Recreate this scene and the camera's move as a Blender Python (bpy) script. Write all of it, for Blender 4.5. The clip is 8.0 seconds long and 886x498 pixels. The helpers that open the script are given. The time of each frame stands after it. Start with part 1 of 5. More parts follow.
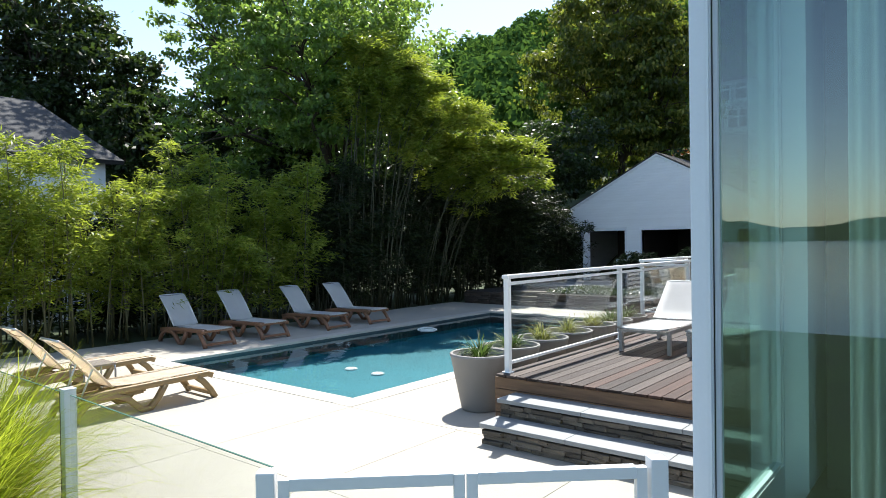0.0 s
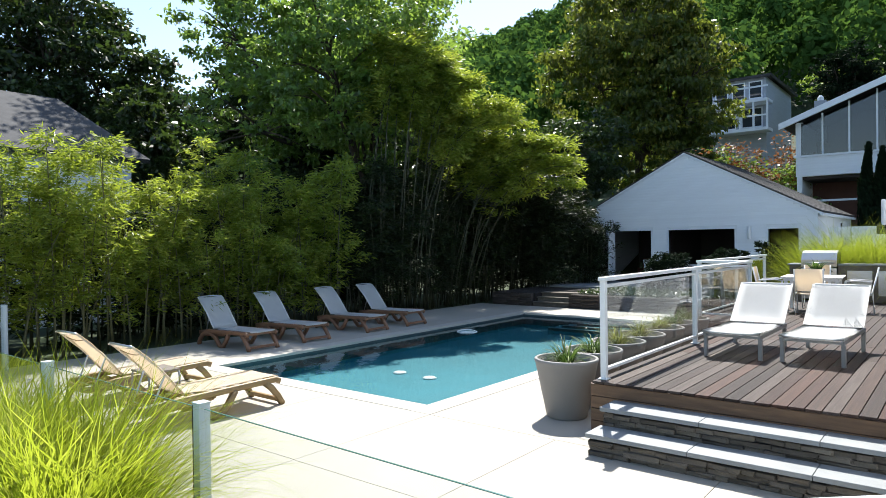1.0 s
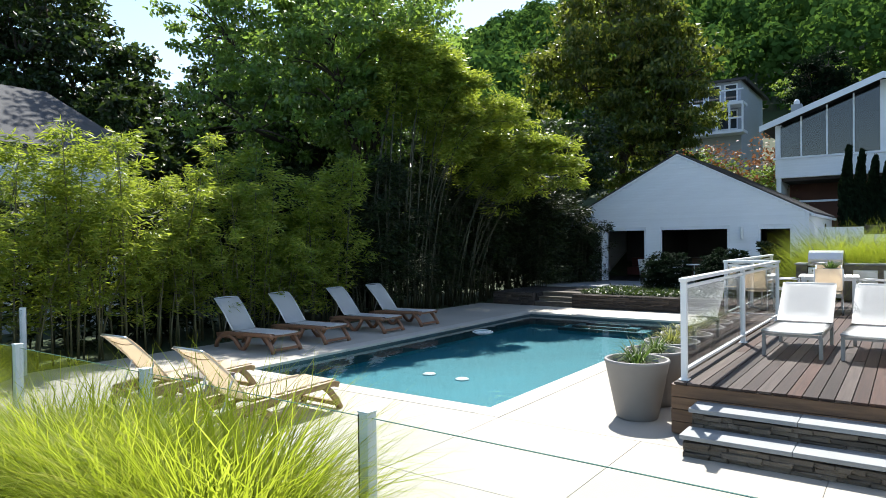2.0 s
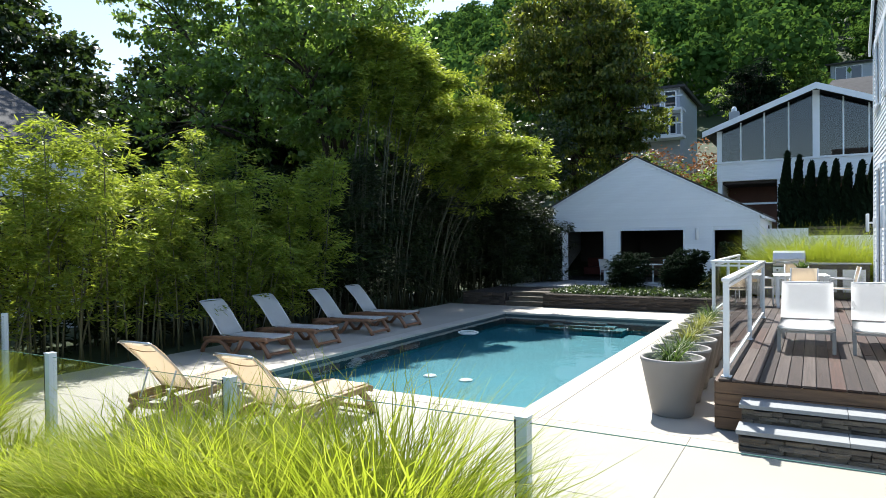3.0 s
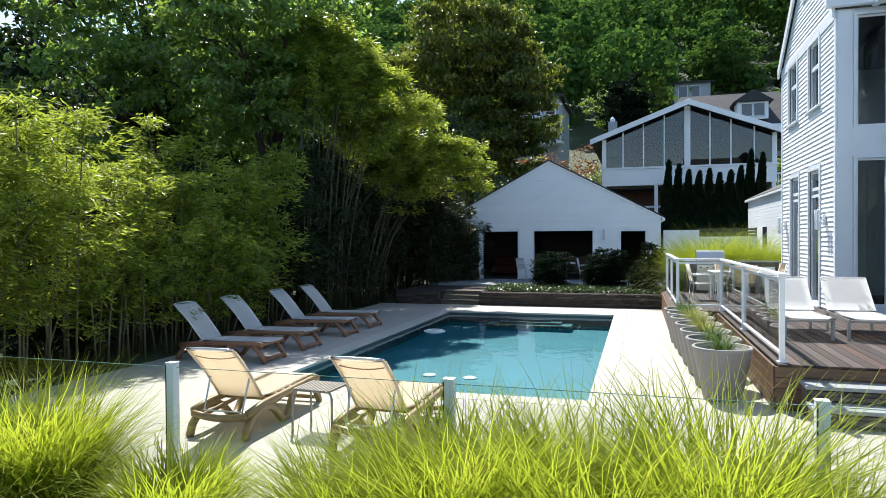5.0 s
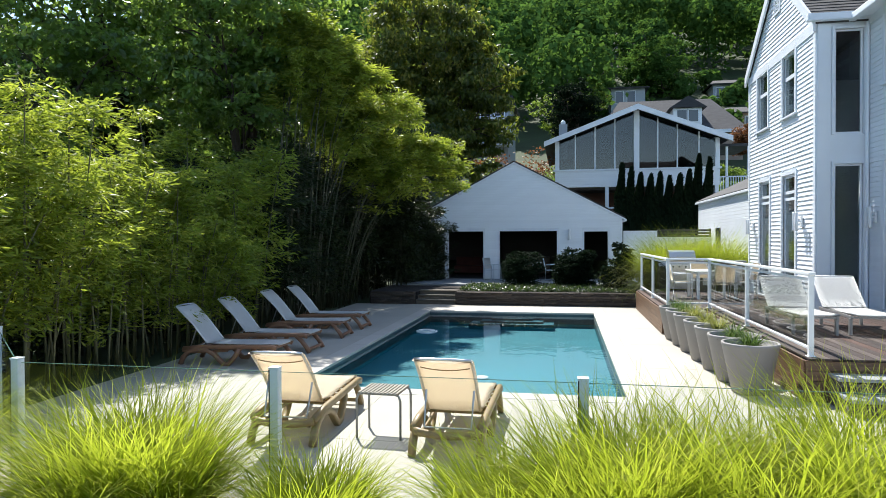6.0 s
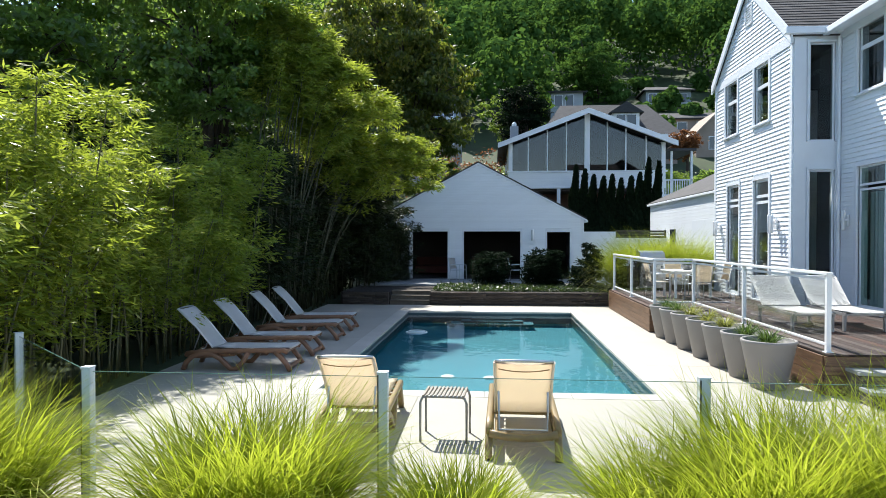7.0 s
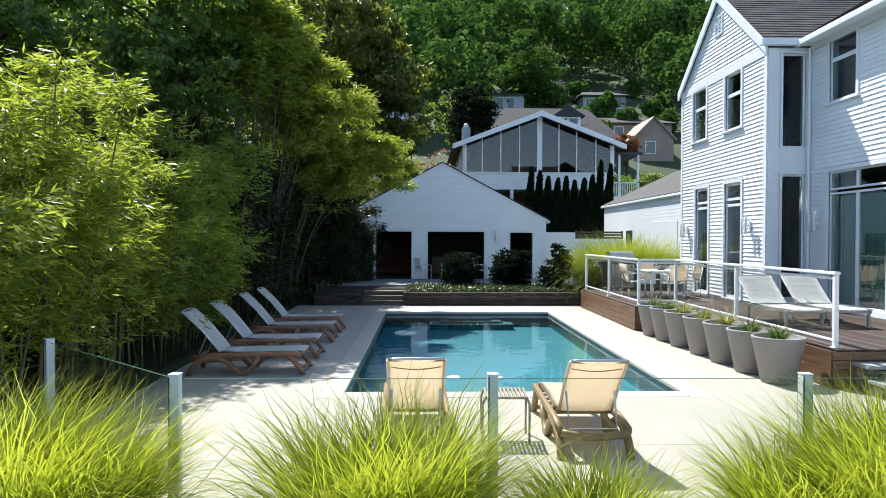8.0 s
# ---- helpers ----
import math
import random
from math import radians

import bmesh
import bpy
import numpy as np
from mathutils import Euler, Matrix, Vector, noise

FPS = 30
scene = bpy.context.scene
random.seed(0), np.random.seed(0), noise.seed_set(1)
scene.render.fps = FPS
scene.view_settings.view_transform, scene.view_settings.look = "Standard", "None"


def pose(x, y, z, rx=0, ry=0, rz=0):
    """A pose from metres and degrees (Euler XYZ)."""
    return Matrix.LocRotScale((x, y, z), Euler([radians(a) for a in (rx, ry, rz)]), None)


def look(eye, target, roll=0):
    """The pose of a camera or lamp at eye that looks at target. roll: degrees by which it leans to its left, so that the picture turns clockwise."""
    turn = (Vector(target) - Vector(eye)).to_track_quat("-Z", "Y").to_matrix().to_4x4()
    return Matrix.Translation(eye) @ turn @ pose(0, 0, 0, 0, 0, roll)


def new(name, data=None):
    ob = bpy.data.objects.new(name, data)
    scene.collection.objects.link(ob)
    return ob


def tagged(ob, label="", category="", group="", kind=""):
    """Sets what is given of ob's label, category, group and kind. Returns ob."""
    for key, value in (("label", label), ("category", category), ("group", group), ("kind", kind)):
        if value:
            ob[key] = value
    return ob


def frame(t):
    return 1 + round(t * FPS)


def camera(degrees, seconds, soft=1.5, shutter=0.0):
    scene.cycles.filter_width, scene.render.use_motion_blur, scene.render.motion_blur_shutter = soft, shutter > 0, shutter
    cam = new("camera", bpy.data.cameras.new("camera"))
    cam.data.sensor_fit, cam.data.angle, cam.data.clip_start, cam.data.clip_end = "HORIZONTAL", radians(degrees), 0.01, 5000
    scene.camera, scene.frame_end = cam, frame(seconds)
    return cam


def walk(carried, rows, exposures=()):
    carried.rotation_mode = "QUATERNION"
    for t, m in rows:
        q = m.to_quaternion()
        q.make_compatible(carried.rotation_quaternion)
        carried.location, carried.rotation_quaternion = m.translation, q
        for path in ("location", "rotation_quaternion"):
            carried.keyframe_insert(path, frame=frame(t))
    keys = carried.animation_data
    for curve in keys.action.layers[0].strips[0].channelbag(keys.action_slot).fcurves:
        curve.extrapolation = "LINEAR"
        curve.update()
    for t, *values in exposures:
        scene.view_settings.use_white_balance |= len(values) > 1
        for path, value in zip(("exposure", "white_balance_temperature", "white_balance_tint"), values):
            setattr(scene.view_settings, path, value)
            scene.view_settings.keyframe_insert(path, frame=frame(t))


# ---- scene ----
cam = camera(68.1, 8.0, soft=0.85)
METRES, EYE, TILT, LEAN, TURN = 11.0, 2.1, 0.0, 0.0, 39.0
ROWS = [
    (0.0, 0.0, 0.0, 0.0, -0.01, -0.53, 0.78),
    (0.5, -0.0451, 0.0192, 0.0009, 0.09, -0.51, 0.76),
    (1.0, -0.0964, 0.0316, 0.0019, -0.25, -0.53, 0.77),
    (1.5, -0.1542, 0.0392, 0.0034, -1.39, -0.6, 0.73),
    (3.0, -0.3345, 0.0674, 0.0071, -9.51, -0.71, 0.65),
    (3.5, -0.3952, 0.0817, 0.0074, -12.91, -0.73, 0.6),
    (4.0, -0.4554, 0.0991, 0.0067, -16.21, -0.76, 0.53),
    (4.5, -0.5175, 0.1187, 0.0064, -19.39, -0.8, 0.44),
    (6.0, -0.7041, 0.2055, 0.0073, -28.56, -0.88, 0.22),
    (6.5, -0.7607, 0.243, 0.0073, -31.59, -0.9, 0.11),
    (7.0, -0.8137, 0.2813, 0.0083, -34.65, -0.91, -0.01),
    (7.5, -0.8628, 0.3221, 0.0081, -37.68, -0.89, -0.08),
    (8.0, -0.9108, 0.3646, 0.0079, -40.65, -0.88, -0.2),
]
walk(cam, [(t, pose(0, 0, EYE, TILT, LEAN, TURN) @ pose(METRES * x, METRES * y, METRES * z, 90 + pitch, roll, yaw)) for t, x, y, z, yaw, pitch, roll in ROWS])

# ---------------------------------------------------------------- light
world = bpy.data.worlds.new("sky")
scene.world = world
world.use_nodes = True
wn = world.node_tree
sky = wn.nodes.new("ShaderNodeTexSky")
sky.sky_type = "NISHITA"
sky.sun_disc = False
SUN = Vector((-0.32, 0.64, 1.0)).normalized()
sky.sun_elevation = math.asin(SUN.z)
sky.sun_rotation = math.atan2(SUN.x, SUN.y)
sky.air_density, sky.dust_density = 1.0, 0.5
wn.links.new(sky.outputs[0], wn.nodes["Background"].inputs[0])
wn.nodes["Background"].inputs[1].default_value = 0.135
lamp = bpy.data.lights.new("sun", "SUN")
lamp.energy, lamp.angle, lamp.color = 5.0, radians(0.53), (1.0, 0.97, 0.91)
new("sun", lamp).matrix_world = look((0, 0, 40), Vector((0, 0, 40)) - SUN)
scene.view_settings.exposure = 1.0


# ---------------------------------------------------------------- materials
def material(name, base, rough=0.6, metal=0.0, vary=0.15, scale=3.0, fine=40.0, bump=0.2, stretch=(1, 1, 1), tone=None, random_amount=0.0, spec=0.5, island=0.0):
    """A painted or natural surface: two scales of colour noise, fine relief, and a shift from piece to piece."""
    m = bpy.data.materials.new(name)
    m.use_nodes = True
    t = m.node_tree
    b = t.nodes["Principled BSDF"]
    b.inputs["Roughness"].default_value, b.inputs["Metallic"].default_value = rough, metal
    b.inputs["Specular IOR Level"].default_value = spec
    co = t.nodes.new("ShaderNodeTexCoord")
    mp = t.nodes.new("ShaderNodeMapping")
    mp.inputs["Scale"].default_value = stretch
    t.links.new(co.outputs["Object"], mp.inputs[0])
    big, small = t.nodes.new("ShaderNodeTexNoise"), t.nodes.new("ShaderNodeTexNoise")
    big.inputs["Scale"].default_value, small.inputs["Scale"].default_value = scale, fine
    big.inputs["Detail"].default_value, small.inputs["Detail"].default_value = 5, 3
    for n in (big, small):
        t.links.new(mp.outputs[0], n.inputs[0])
    mix = t.nodes.new("ShaderNodeMix")
    mix.data_type = "RGBA"
    dark = tone or tuple(c * (1 - 2.2 * vary) for c in base)
    mix.inputs[6].default_value, mix.inputs[7].default_value = (*dark, 1), (*base, 1)
    add = t.nodes.new("ShaderNodeMath")
    add.operation = "MULTIPLY_ADD"
    add.inputs[1].default_value = 0.35
    t.links.new(small.outputs[0], add.inputs[0])
    ramp = t.nodes.new("ShaderNodeMapRange")
    ramp.inputs[1].default_value, ramp.inputs[2].default_value = 0.35, 0.95
    t.links.new(big.outputs[0], add.inputs[2])
    t.links.new(add.outputs[0], ramp.inputs[0])
    t.links.new(ramp.outputs[0], mix.inputs[0])
    out = mix.outputs[2]
    if random_amount or island:
        hue = t.nodes.new("ShaderNodeHueSaturation")
        mr = t.nodes.new("ShaderNodeMapRange")
        amount = random_amount or island
        mr.inputs[3].default_value, mr.inputs[4].default_value = 1 - amount, 1 + amount
        if random_amount:
            t.links.new(t.nodes.new("ShaderNodeObjectInfo").outputs["Random"], mr.inputs[0])
        else:
            t.links.new(t.nodes.new("ShaderNodeNewGeometry").outputs["Random Per Island"], mr.inputs[0])
        t.links.new(mr.outputs[0], hue.inputs["Value"])
        t.links.new(out, hue.inputs["Color"])
        out = hue.outputs[0]
    t.links.new(out, b.inputs["Base Color"])
    if bump:
        bp = t.nodes.new("ShaderNodeBump")
        bp.inputs["Strength"].default_value, bp.inputs["Distance"].default_value = bump, 0.01
        t.links.new(small.outputs[0], bp.inputs["Height"])
        t.links.new(bp.outputs[0], b.inputs["Normal"])
    return m


def leaf_material(name, top, through_colour, share=0.45, rough=0.5, vary=0.45, yellow=None, gloss=0.15, patch=0.0, patch_scale=1.1):
    """Leaf: diffuse and gloss on top, light passing through, a shift from leaf to leaf and from spray to spray."""
    m = bpy.data.materials.new(name)
    m.use_nodes = True
    t = m.node_tree
    b = t.nodes["Principled BSDF"]
    b.inputs["Roughness"].default_value = rough
    b.inputs["Specular IOR Level"].default_value = gloss
    geo = t.nodes.new("ShaderNodeNewGeometry")
    ramp = t.nodes.new("ShaderNodeValToRGB")
    e = ramp.color_ramp.elements
    e[0].color, e[1].color = (*[c * (1 - vary) for c in top], 1), (*(yellow or [c * (1 + vary) for c in top]), 1)
    mid = ramp.color_ramp.elements.new(0.6)
    mid.color = (*top, 1)
    age = geo.outputs["Random Per Island"]
    if patch:
        co, n, mx = t.nodes.new("ShaderNodeTexCoord"), t.nodes.new("ShaderNodeTexNoise"), t.nodes.new("ShaderNodeMath")
        n.inputs["Scale"].default_value, n.inputs["Detail"].default_value = patch_scale, 2
        spread = t.nodes.new("ShaderNodeMapRange")
        spread.inputs[1].default_value, spread.inputs[2].default_value = 0.32, 0.68
        spread.inputs[3].default_value, spread.inputs[4].default_value = -patch, patch
        t.links.new(co.outputs["Object"], n.inputs[0])
        t.links.new(n.outputs[0], spread.inputs[0])
        t.links.new(age, mx.inputs[0])
        t.links.new(spread.outputs[0], mx.inputs[1])
        mx.use_clamp = True
        age = mx.outputs[0]
    t.links.new(age, ramp.inputs[0])
    t.links.new(ramp.outputs[0], b.inputs["Base Color"])
    tr = t.nodes.new("ShaderNodeBsdfTranslucent")
    hue = t.nodes.new("ShaderNodeMix")
    hue.data_type = "RGBA"
    hue.blend_type = "MIX"
    hue.inputs[0].default_value = 0.65
    hue.inputs[7].default_value = (*through_colour, 1)
    t.links.new(ramp.outputs[0], hue.inputs[6])
    t.links.new(hue.outputs[2], tr.inputs[0])
    mx = t.nodes.new("ShaderNodeMixShader")
    mx.inputs[0].default_value = share
    t.links.new(b.outputs[0], mx.inputs[1])
    t.links.new(tr.outputs[0], mx.inputs[2])
    t.links.new(mx.outputs[0], t.nodes["Material Output"].inputs[0])
    return m


def glass_material(name, tint, rough=0.0, ripple=0.0, ripple_scale=3.0, ior=1.45):
    """A clear sheet: tinted see-through with a Fresnel gloss, rippled where it is water."""
    m = bpy.data.materials.new(name)
    m.use_nodes = True
    t = m.node_tree
    t.nodes.remove(t.nodes["Principled BSDF"])
    clear, gloss = t.nodes.new("ShaderNodeBsdfTransparent"), t.nodes.new("ShaderNodeBsdfGlossy")
    clear.inputs[0].default_value = (*tint, 1)
    gloss.inputs["Roughness"].default_value = rough
    fr = t.nodes.new("ShaderNodeLayerWeight")
    fr.inputs[0].default_value = 0.5
    power, gain = t.nodes.new("ShaderNodeMath"), t.nodes.new("ShaderNodeMath")
    power.operation, gain.operation = "POWER", "MULTIPLY_ADD"
    power.inputs[1].default_value = 4.0
    face = ((ior - 1) / (ior + 1)) ** 2
    gain.inputs[1].default_value, gain.inputs[2].default_value = 1 - face, face
    t.links.new(fr.outputs["Facing"], power.inputs[0])
    t.links.new(power.outputs[0], gain.inputs[0])
    mx = t.nodes.new("ShaderNodeMixShader")
    t.links.new(gain.outputs[0], mx.inputs[0])
    t.links.new(clear.outputs[0], mx.inputs[1])
    t.links.new(gloss.outputs[0], mx.inputs[2])
    t.links.new(mx.outputs[0], t.nodes["Material Output"].inputs[0])
    if ripple:
        co, n, bp = t.nodes.new("ShaderNodeTexCoord"), t.nodes.new("ShaderNodeTexNoise"), t.nodes.new("ShaderNodeBump")
        n.inputs["Scale"].default_value, n.inputs["Detail"].default_value = ripple_scale, 3
        bp.inputs["Strength"].default_value, bp.inputs["Distance"].default_value = ripple, 0.05
        t.links.new(co.outputs["Object"], n.inputs[0])
        t.links.new(n.outputs[0], bp.inputs["Height"])
        t.links.new(bp.outputs[0], gloss.inputs["Normal"])
        t.links.new(bp.outputs[0], fr.inputs["Normal"])
    return m


PAVING = material("pale stone paving", (0.39, 0.36, 0.305), 0.75, vary=0.08, scale=0.7, fine=60, bump=0.15, random_amount=0.035)
COPING = material("pale stone coping", (0.45, 0.42, 0.365), 0.7, vary=0.07, scale=1.5, fine=60, bump=0.12, random_amount=0.04)
GROUT = material("pale joint mortar", (0.34, 0.315, 0.28), 0.9, vary=0.15, scale=2)
LAWN = material("lawn and soil", (0.035, 0.065, 0.015), 0.9, vary=0.3, scale=0.6, fine=30, bump=0.6, tone=(0.022, 0.03, 0.011))
SIDING = material("white painted clapboard", (0.81, 0.845, 0.88), 0.5, vary=0.04, scale=1.2, fine=50, bump=0.08, stretch=(1, 1, 6), random_amount=0.02)
TRIM = material("white painted trim", (0.76, 0.80, 0.845), 0.45, vary=0.04, scale=2, fine=60, bump=0.05)
SHINGLE = material("dark roof shingle", (0.075, 0.072, 0.07), 0.85, vary=0.3, scale=3, fine=18, bump=0.7, island=0.25)
GREYROOF = material("weathered grey roof shingle", (0.06, 0.061, 0.065), 0.85, vary=0.25, scale=2, fine=14, bump=0.7, stretch=(1, 1, 3), island=0.2)
DECK = material("weathered hardwood decking", (0.075, 0.044, 0.032), 0.6, spec=0.3, vary=0.22, scale=2.2, fine=50, bump=0.5, stretch=(14, 0.6, 14), tone=(0.016, 0.008, 0.006), random_amount=0.5)
DECKS = [DECK] + [material(n, c, 0.6, spec=0.3, vary=0.22, scale=2.2, fine=50, bump=0.5, stretch=(14, 0.6, 14), tone=d, random_amount=0.35) for n, c, d in (("dark hardwood decking", (0.042, 0.025, 0.019), (0.01, 0.006, 0.005)), ("grey hardwood decking", (0.105, 0.08, 0.068), (0.03, 0.02, 0.016)), ("red hardwood decking", (0.078, 0.038, 0.026), (0.02, 0.009, 0.006)))]
FASCIA = material("brown hardwood fascia", (0.17, 0.095, 0.048), 0.5, tone=(0.06, 0.03, 0.015), vary=0.25, scale=3, fine=50, bump=0.35, stretch=(0.8, 0.8, 9), random_amount=0.15)
STONE = material("brown-grey ledge stone", (0.155, 0.13, 0.10), 0.85, vary=0.22, scale=8, fine=60, bump=0.8, random_amount=0.35)
DARKSTONE = material("dark brown ledge stone", (0.075, 0.058, 0.045), 0.85, vary=0.25, scale=8, fine=60, bump=0.8, random_amount=0.35)
BLUESTONE = material("bluestone tread", (0.26, 0.275, 0.28), 0.7, vary=0.12, scale=3, fine=60, bump=0.25, random_amount=0.08)
POT = material("grey fibre planter", (0.235, 0.225, 0.215), 0.6, vary=0.06, scale=3, fine=80, bump=0.1)
SOIL = material("dark potting soil", (0.03, 0.022, 0.016), 0.95, vary=0.3, scale=20, fine=90, bump=1.0)
ALU = material("pale grey aluminium", (0.60, 0.66, 0.69), 0.4, metal=0.0, vary=0.05, bump=0.03)
WHITEMETAL = material("white powder-coated metal", (0.74, 0.76, 0.77), 0.35, vary=0.03, bump=0.02)
STEEL = material("brushed stainless steel", (0.55, 0.56, 0.57), 0.28, metal=1.0, vary=0.06, fine=120, stretch=(1, 1, 14), bump=0.05)
GREYMETAL = material("grey aluminium frame", (0.30, 0.30, 0.30), 0.4, metal=0.5, vary=0.05, bump=0.03)
MESHWHITE = material("white sling fabric", (0.78, 0.78, 0.76), 0.7, vary=0.03, scale=4, fine=220, bump=0.25)
MESHGREY = material("pale grey sling fabric", (0.78, 0.77, 0.74), 0.7, vary=0.05, scale=4, fine=220, bump=0.25)
TEAK = material("tan moulded resin", (0.29, 0.195, 0.085), 0.45, vary=0.14, scale=5, fine=60, bump=0.15, stretch=(1, 1, 3))
# Slat colour taken darker, as the table stands against the sun.
TABLESLAT = material("grey-brown slat darkened as backlit", (0.30, 0.25, 0.20), 0.55, vary=0.12, scale=6, fine=60, bump=0.15)
TEAKRED = material("brown moulded resin", (0.27, 0.135, 0.075), 0.45, vary=0.14, scale=5, fine=60, bump=0.15)
POOLPAINT = material("teal pool plaster", (0.010, 0.225, 0.28), 0.7, vary=0.12, scale=0.8, fine=20, bump=0.1)
POOLTILE = material("dark waterline tile", (0.035, 0.075, 0.085), 0.35, vary=0.25, scale=6, fine=40, bump=0.2)
# Near-black room surfaces: the lack of light indoors is put into their colour.
UNLITROOM = material("interior colour darkened as unlit", (0.055, 0.045, 0.042), 0.8, vary=0.2, scale=1.0)
DARKRED = material("dark red wall hanging", (0.10, 0.018, 0.014), 0.8, vary=0.2, scale=2)
PALEROOM = material("pale interior paint", (0.50, 0.50, 0.47), 0.8, vary=0.05, scale=1.0)
CURTAIN = material("pale sheer curtain", (0.70, 0.77, 0.75), 0.8, vary=0.08, scale=2, stretch=(8, 8, 0.5))
BARK = material("dark bark", (0.075, 0.055, 0.04), 0.9, vary=0.3, scale=4, fine=30, bump=1.0, stretch=(3, 3, 0.7))
CULM = material("bamboo culm", (0.12, 0.115, 0.045), 0.45, vary=0.2, scale=6, fine=30, bump=0.1, tone=(0.06, 0.055, 0.03))
# Culm copy darkened to stand for the shade under the foliage.
SHADECULM = material("shade-darkened bamboo culm", (0.05, 0.052, 0.022), 0.5, vary=0.2, scale=6, fine=30, bump=0.1)
PANE = glass_material("clear window glass", (0.70, 0.76, 0.76), ior=1.5)
BALUSTRADE = glass_material("balustrade glass", (0.955, 0.975, 0.97), ior=1.3)
GLASSEDGE = material("green glass edge", (0.10, 0.20, 0.17), 0.15, vary=0.05, bump=0)
GREENPANE = glass_material("green tinted window glass", (0.66, 0.80, 0.76), ior=2.1)
WATER = glass_material("pool water", (0.85, 0.97, 0.98), rough=0.03, ripple=0.10, ripple_scale=2.5, ior=1.33)
LAKE = material("wide river water", (0.02, 0.05, 0.08), 0.15, vary=0.2, scale=0.01, fine=0.4, bump=0.2)
BLACK = material("black rubber", (0.02, 0.02, 0.02), 0.6, vary=0.1, bump=0.05)
MESHTAN = leaf_material("cream sling fabric", (0.80, 0.71, 0.58), (0.60, 0.43, 0.23), 0.22, rough=0.8, vary=0.02, yellow=(0.80, 0.71, 0.58))
BAMBOO = leaf_material("bamboo leaf", (0.125, 0.19, 0.028), (0.51, 0.61, 0.055), 0.52, yellow=(0.36, 0.37, 0.075), vary=0.65, gloss=0.35, rough=0.4, patch=0.4)
# Bamboo leaf again, with the hedge's shade put into its colour.
SHADEBAMBOO = leaf_material("shade-darkened bamboo leaf", (0.016, 0.028, 0.008), (0.04, 0.06, 0.01), 0.2, yellow=(0.035, 0.05, 0.014), gloss=0.25, rough=0.45, patch=0.3)
TREELEAF = leaf_material("broad leaf", (0.075, 0.14, 0.036), (0.38, 0.56, 0.075), 0.48, vary=0.65, gloss=0.5, rough=0.36, patch=0.4, patch_scale=.7)
BIRCHLEAF = leaf_material("yellow-green leaf", (0.055, 0.09, 0.02), (0.28, 0.34, 0.035), 0.45, yellow=(0.25, 0.23, 0.045), vary=0.65, gloss=0.35, rough=0.4, patch=0.4, patch_scale=.5)
DARKLEAF = leaf_material("dark broad leaf", (0.024, 0.045, 0.014), (0.09, 0.15, 0.022), 0.3, vary=0.6, gloss=0.4, rough=0.4, patch=0.3, patch_scale=.5)
HILLLEAF = leaf_material("distant foliage", (0.06, 0.12, 0.03), (0.16, 0.30, 0.045), 0.3, rough=0.9, gloss=0.0)
LIMELEAF = leaf_material("bright lime foliage", (0.13, 0.20, 0.04), (0.3, 0.42, 0.05), 0.4)
RUSTLEAF = leaf_material("rust red foliage", (0.16, 0.07, 0.03), (0.3, 0.12, 0.04), 0.35)
CONIFER = leaf_material("dark evergreen foliage", (0.009, 0.018, 0.009), (0.02, 0.04, 0.014), 0.15, rough=0.8, gloss=0.03)
GRASS = leaf_material("fountain grass blade", (0.22, 0.285, 0.025), (0.52, 0.61, 0.04), 0.55, yellow=(0.46, 0.45, 0.10), patch=0.25, patch_scale=2.5)
TALLGRASS = leaf_material("tall grass blade", (0.15, 0.21, 0.022), (0.40, 0.48, 0.035), 0.5, yellow=(0.34, 0.34, 0.06), vary=0.6, patch=0.35, patch_scale=2.5)
PALESTRAP = leaf_material("variegated strap leaf", (0.20, 0.22, 0.05), (0.4, 0.42, 0.08), 0.35, yellow=(0.50, 0.48, 0.24))
STRAP = leaf_material("strap leaf", (0.05, 0.10, 0.022), (0.14, 0.24, 0.04), 0.3, yellow=(0.24, 0.27, 0.11))


# ---------------------------------------------------------------- building helpers
def mesh_of(name, bm, mat, smooth=False):
    me = bpy.data.meshes.new(name)
    bm.normal_update()
    bm.to_mesh(me)
    bm.free()
    me.materials.append(mat)
    if smooth:
        me.polygons.foreach_set("use_smooth", [True] * len(me.polygons))
    return me


def part(name, bm, mat, parent=None, label="", smooth=False, at=None):
    ob = new(name, mesh_of(name, bm, mat, smooth) if isinstance(bm, bmesh.types.BMesh) else bm)
    ob.parent = parent
    if at is not None:
        ob.matrix_basis = at
    return tagged(ob, label)


def thing(name, m, label, category, group="", kind=""):
    ob = new(name)
    ob.empty_display_size = 0.2
    ob.matrix_basis = m if isinstance(m, Matrix) else Matrix.Translation(m)
    return tagged(ob, label, category, group, kind)


def box(x0, x1, y0, y1, z0, z1, bm=None, bevel=0.0, m=None):
    """A box between two corners, its edges eased by bevel."""
    bm = bm or bmesh.new()
    made = bmesh.ops.create_cube(bm, size=1)["verts"]
    bmesh.ops.transform(bm, matrix=(m or Matrix()) @ Matrix.Translation(((x0 + x1) / 2, (y0 + y1) / 2, (z0 + z1) / 2)) @ Matrix.Diagonal((x1 - x0, y1 - y0, z1 - z0, 1)), verts=made)
    if bevel:
        edges = list({e for v in made for e in v.link_edges})
        bmesh.ops.bevel(bm, geom=edges, offset=bevel, segments=2, affect="EDGES", profile=0.6)
    return bm


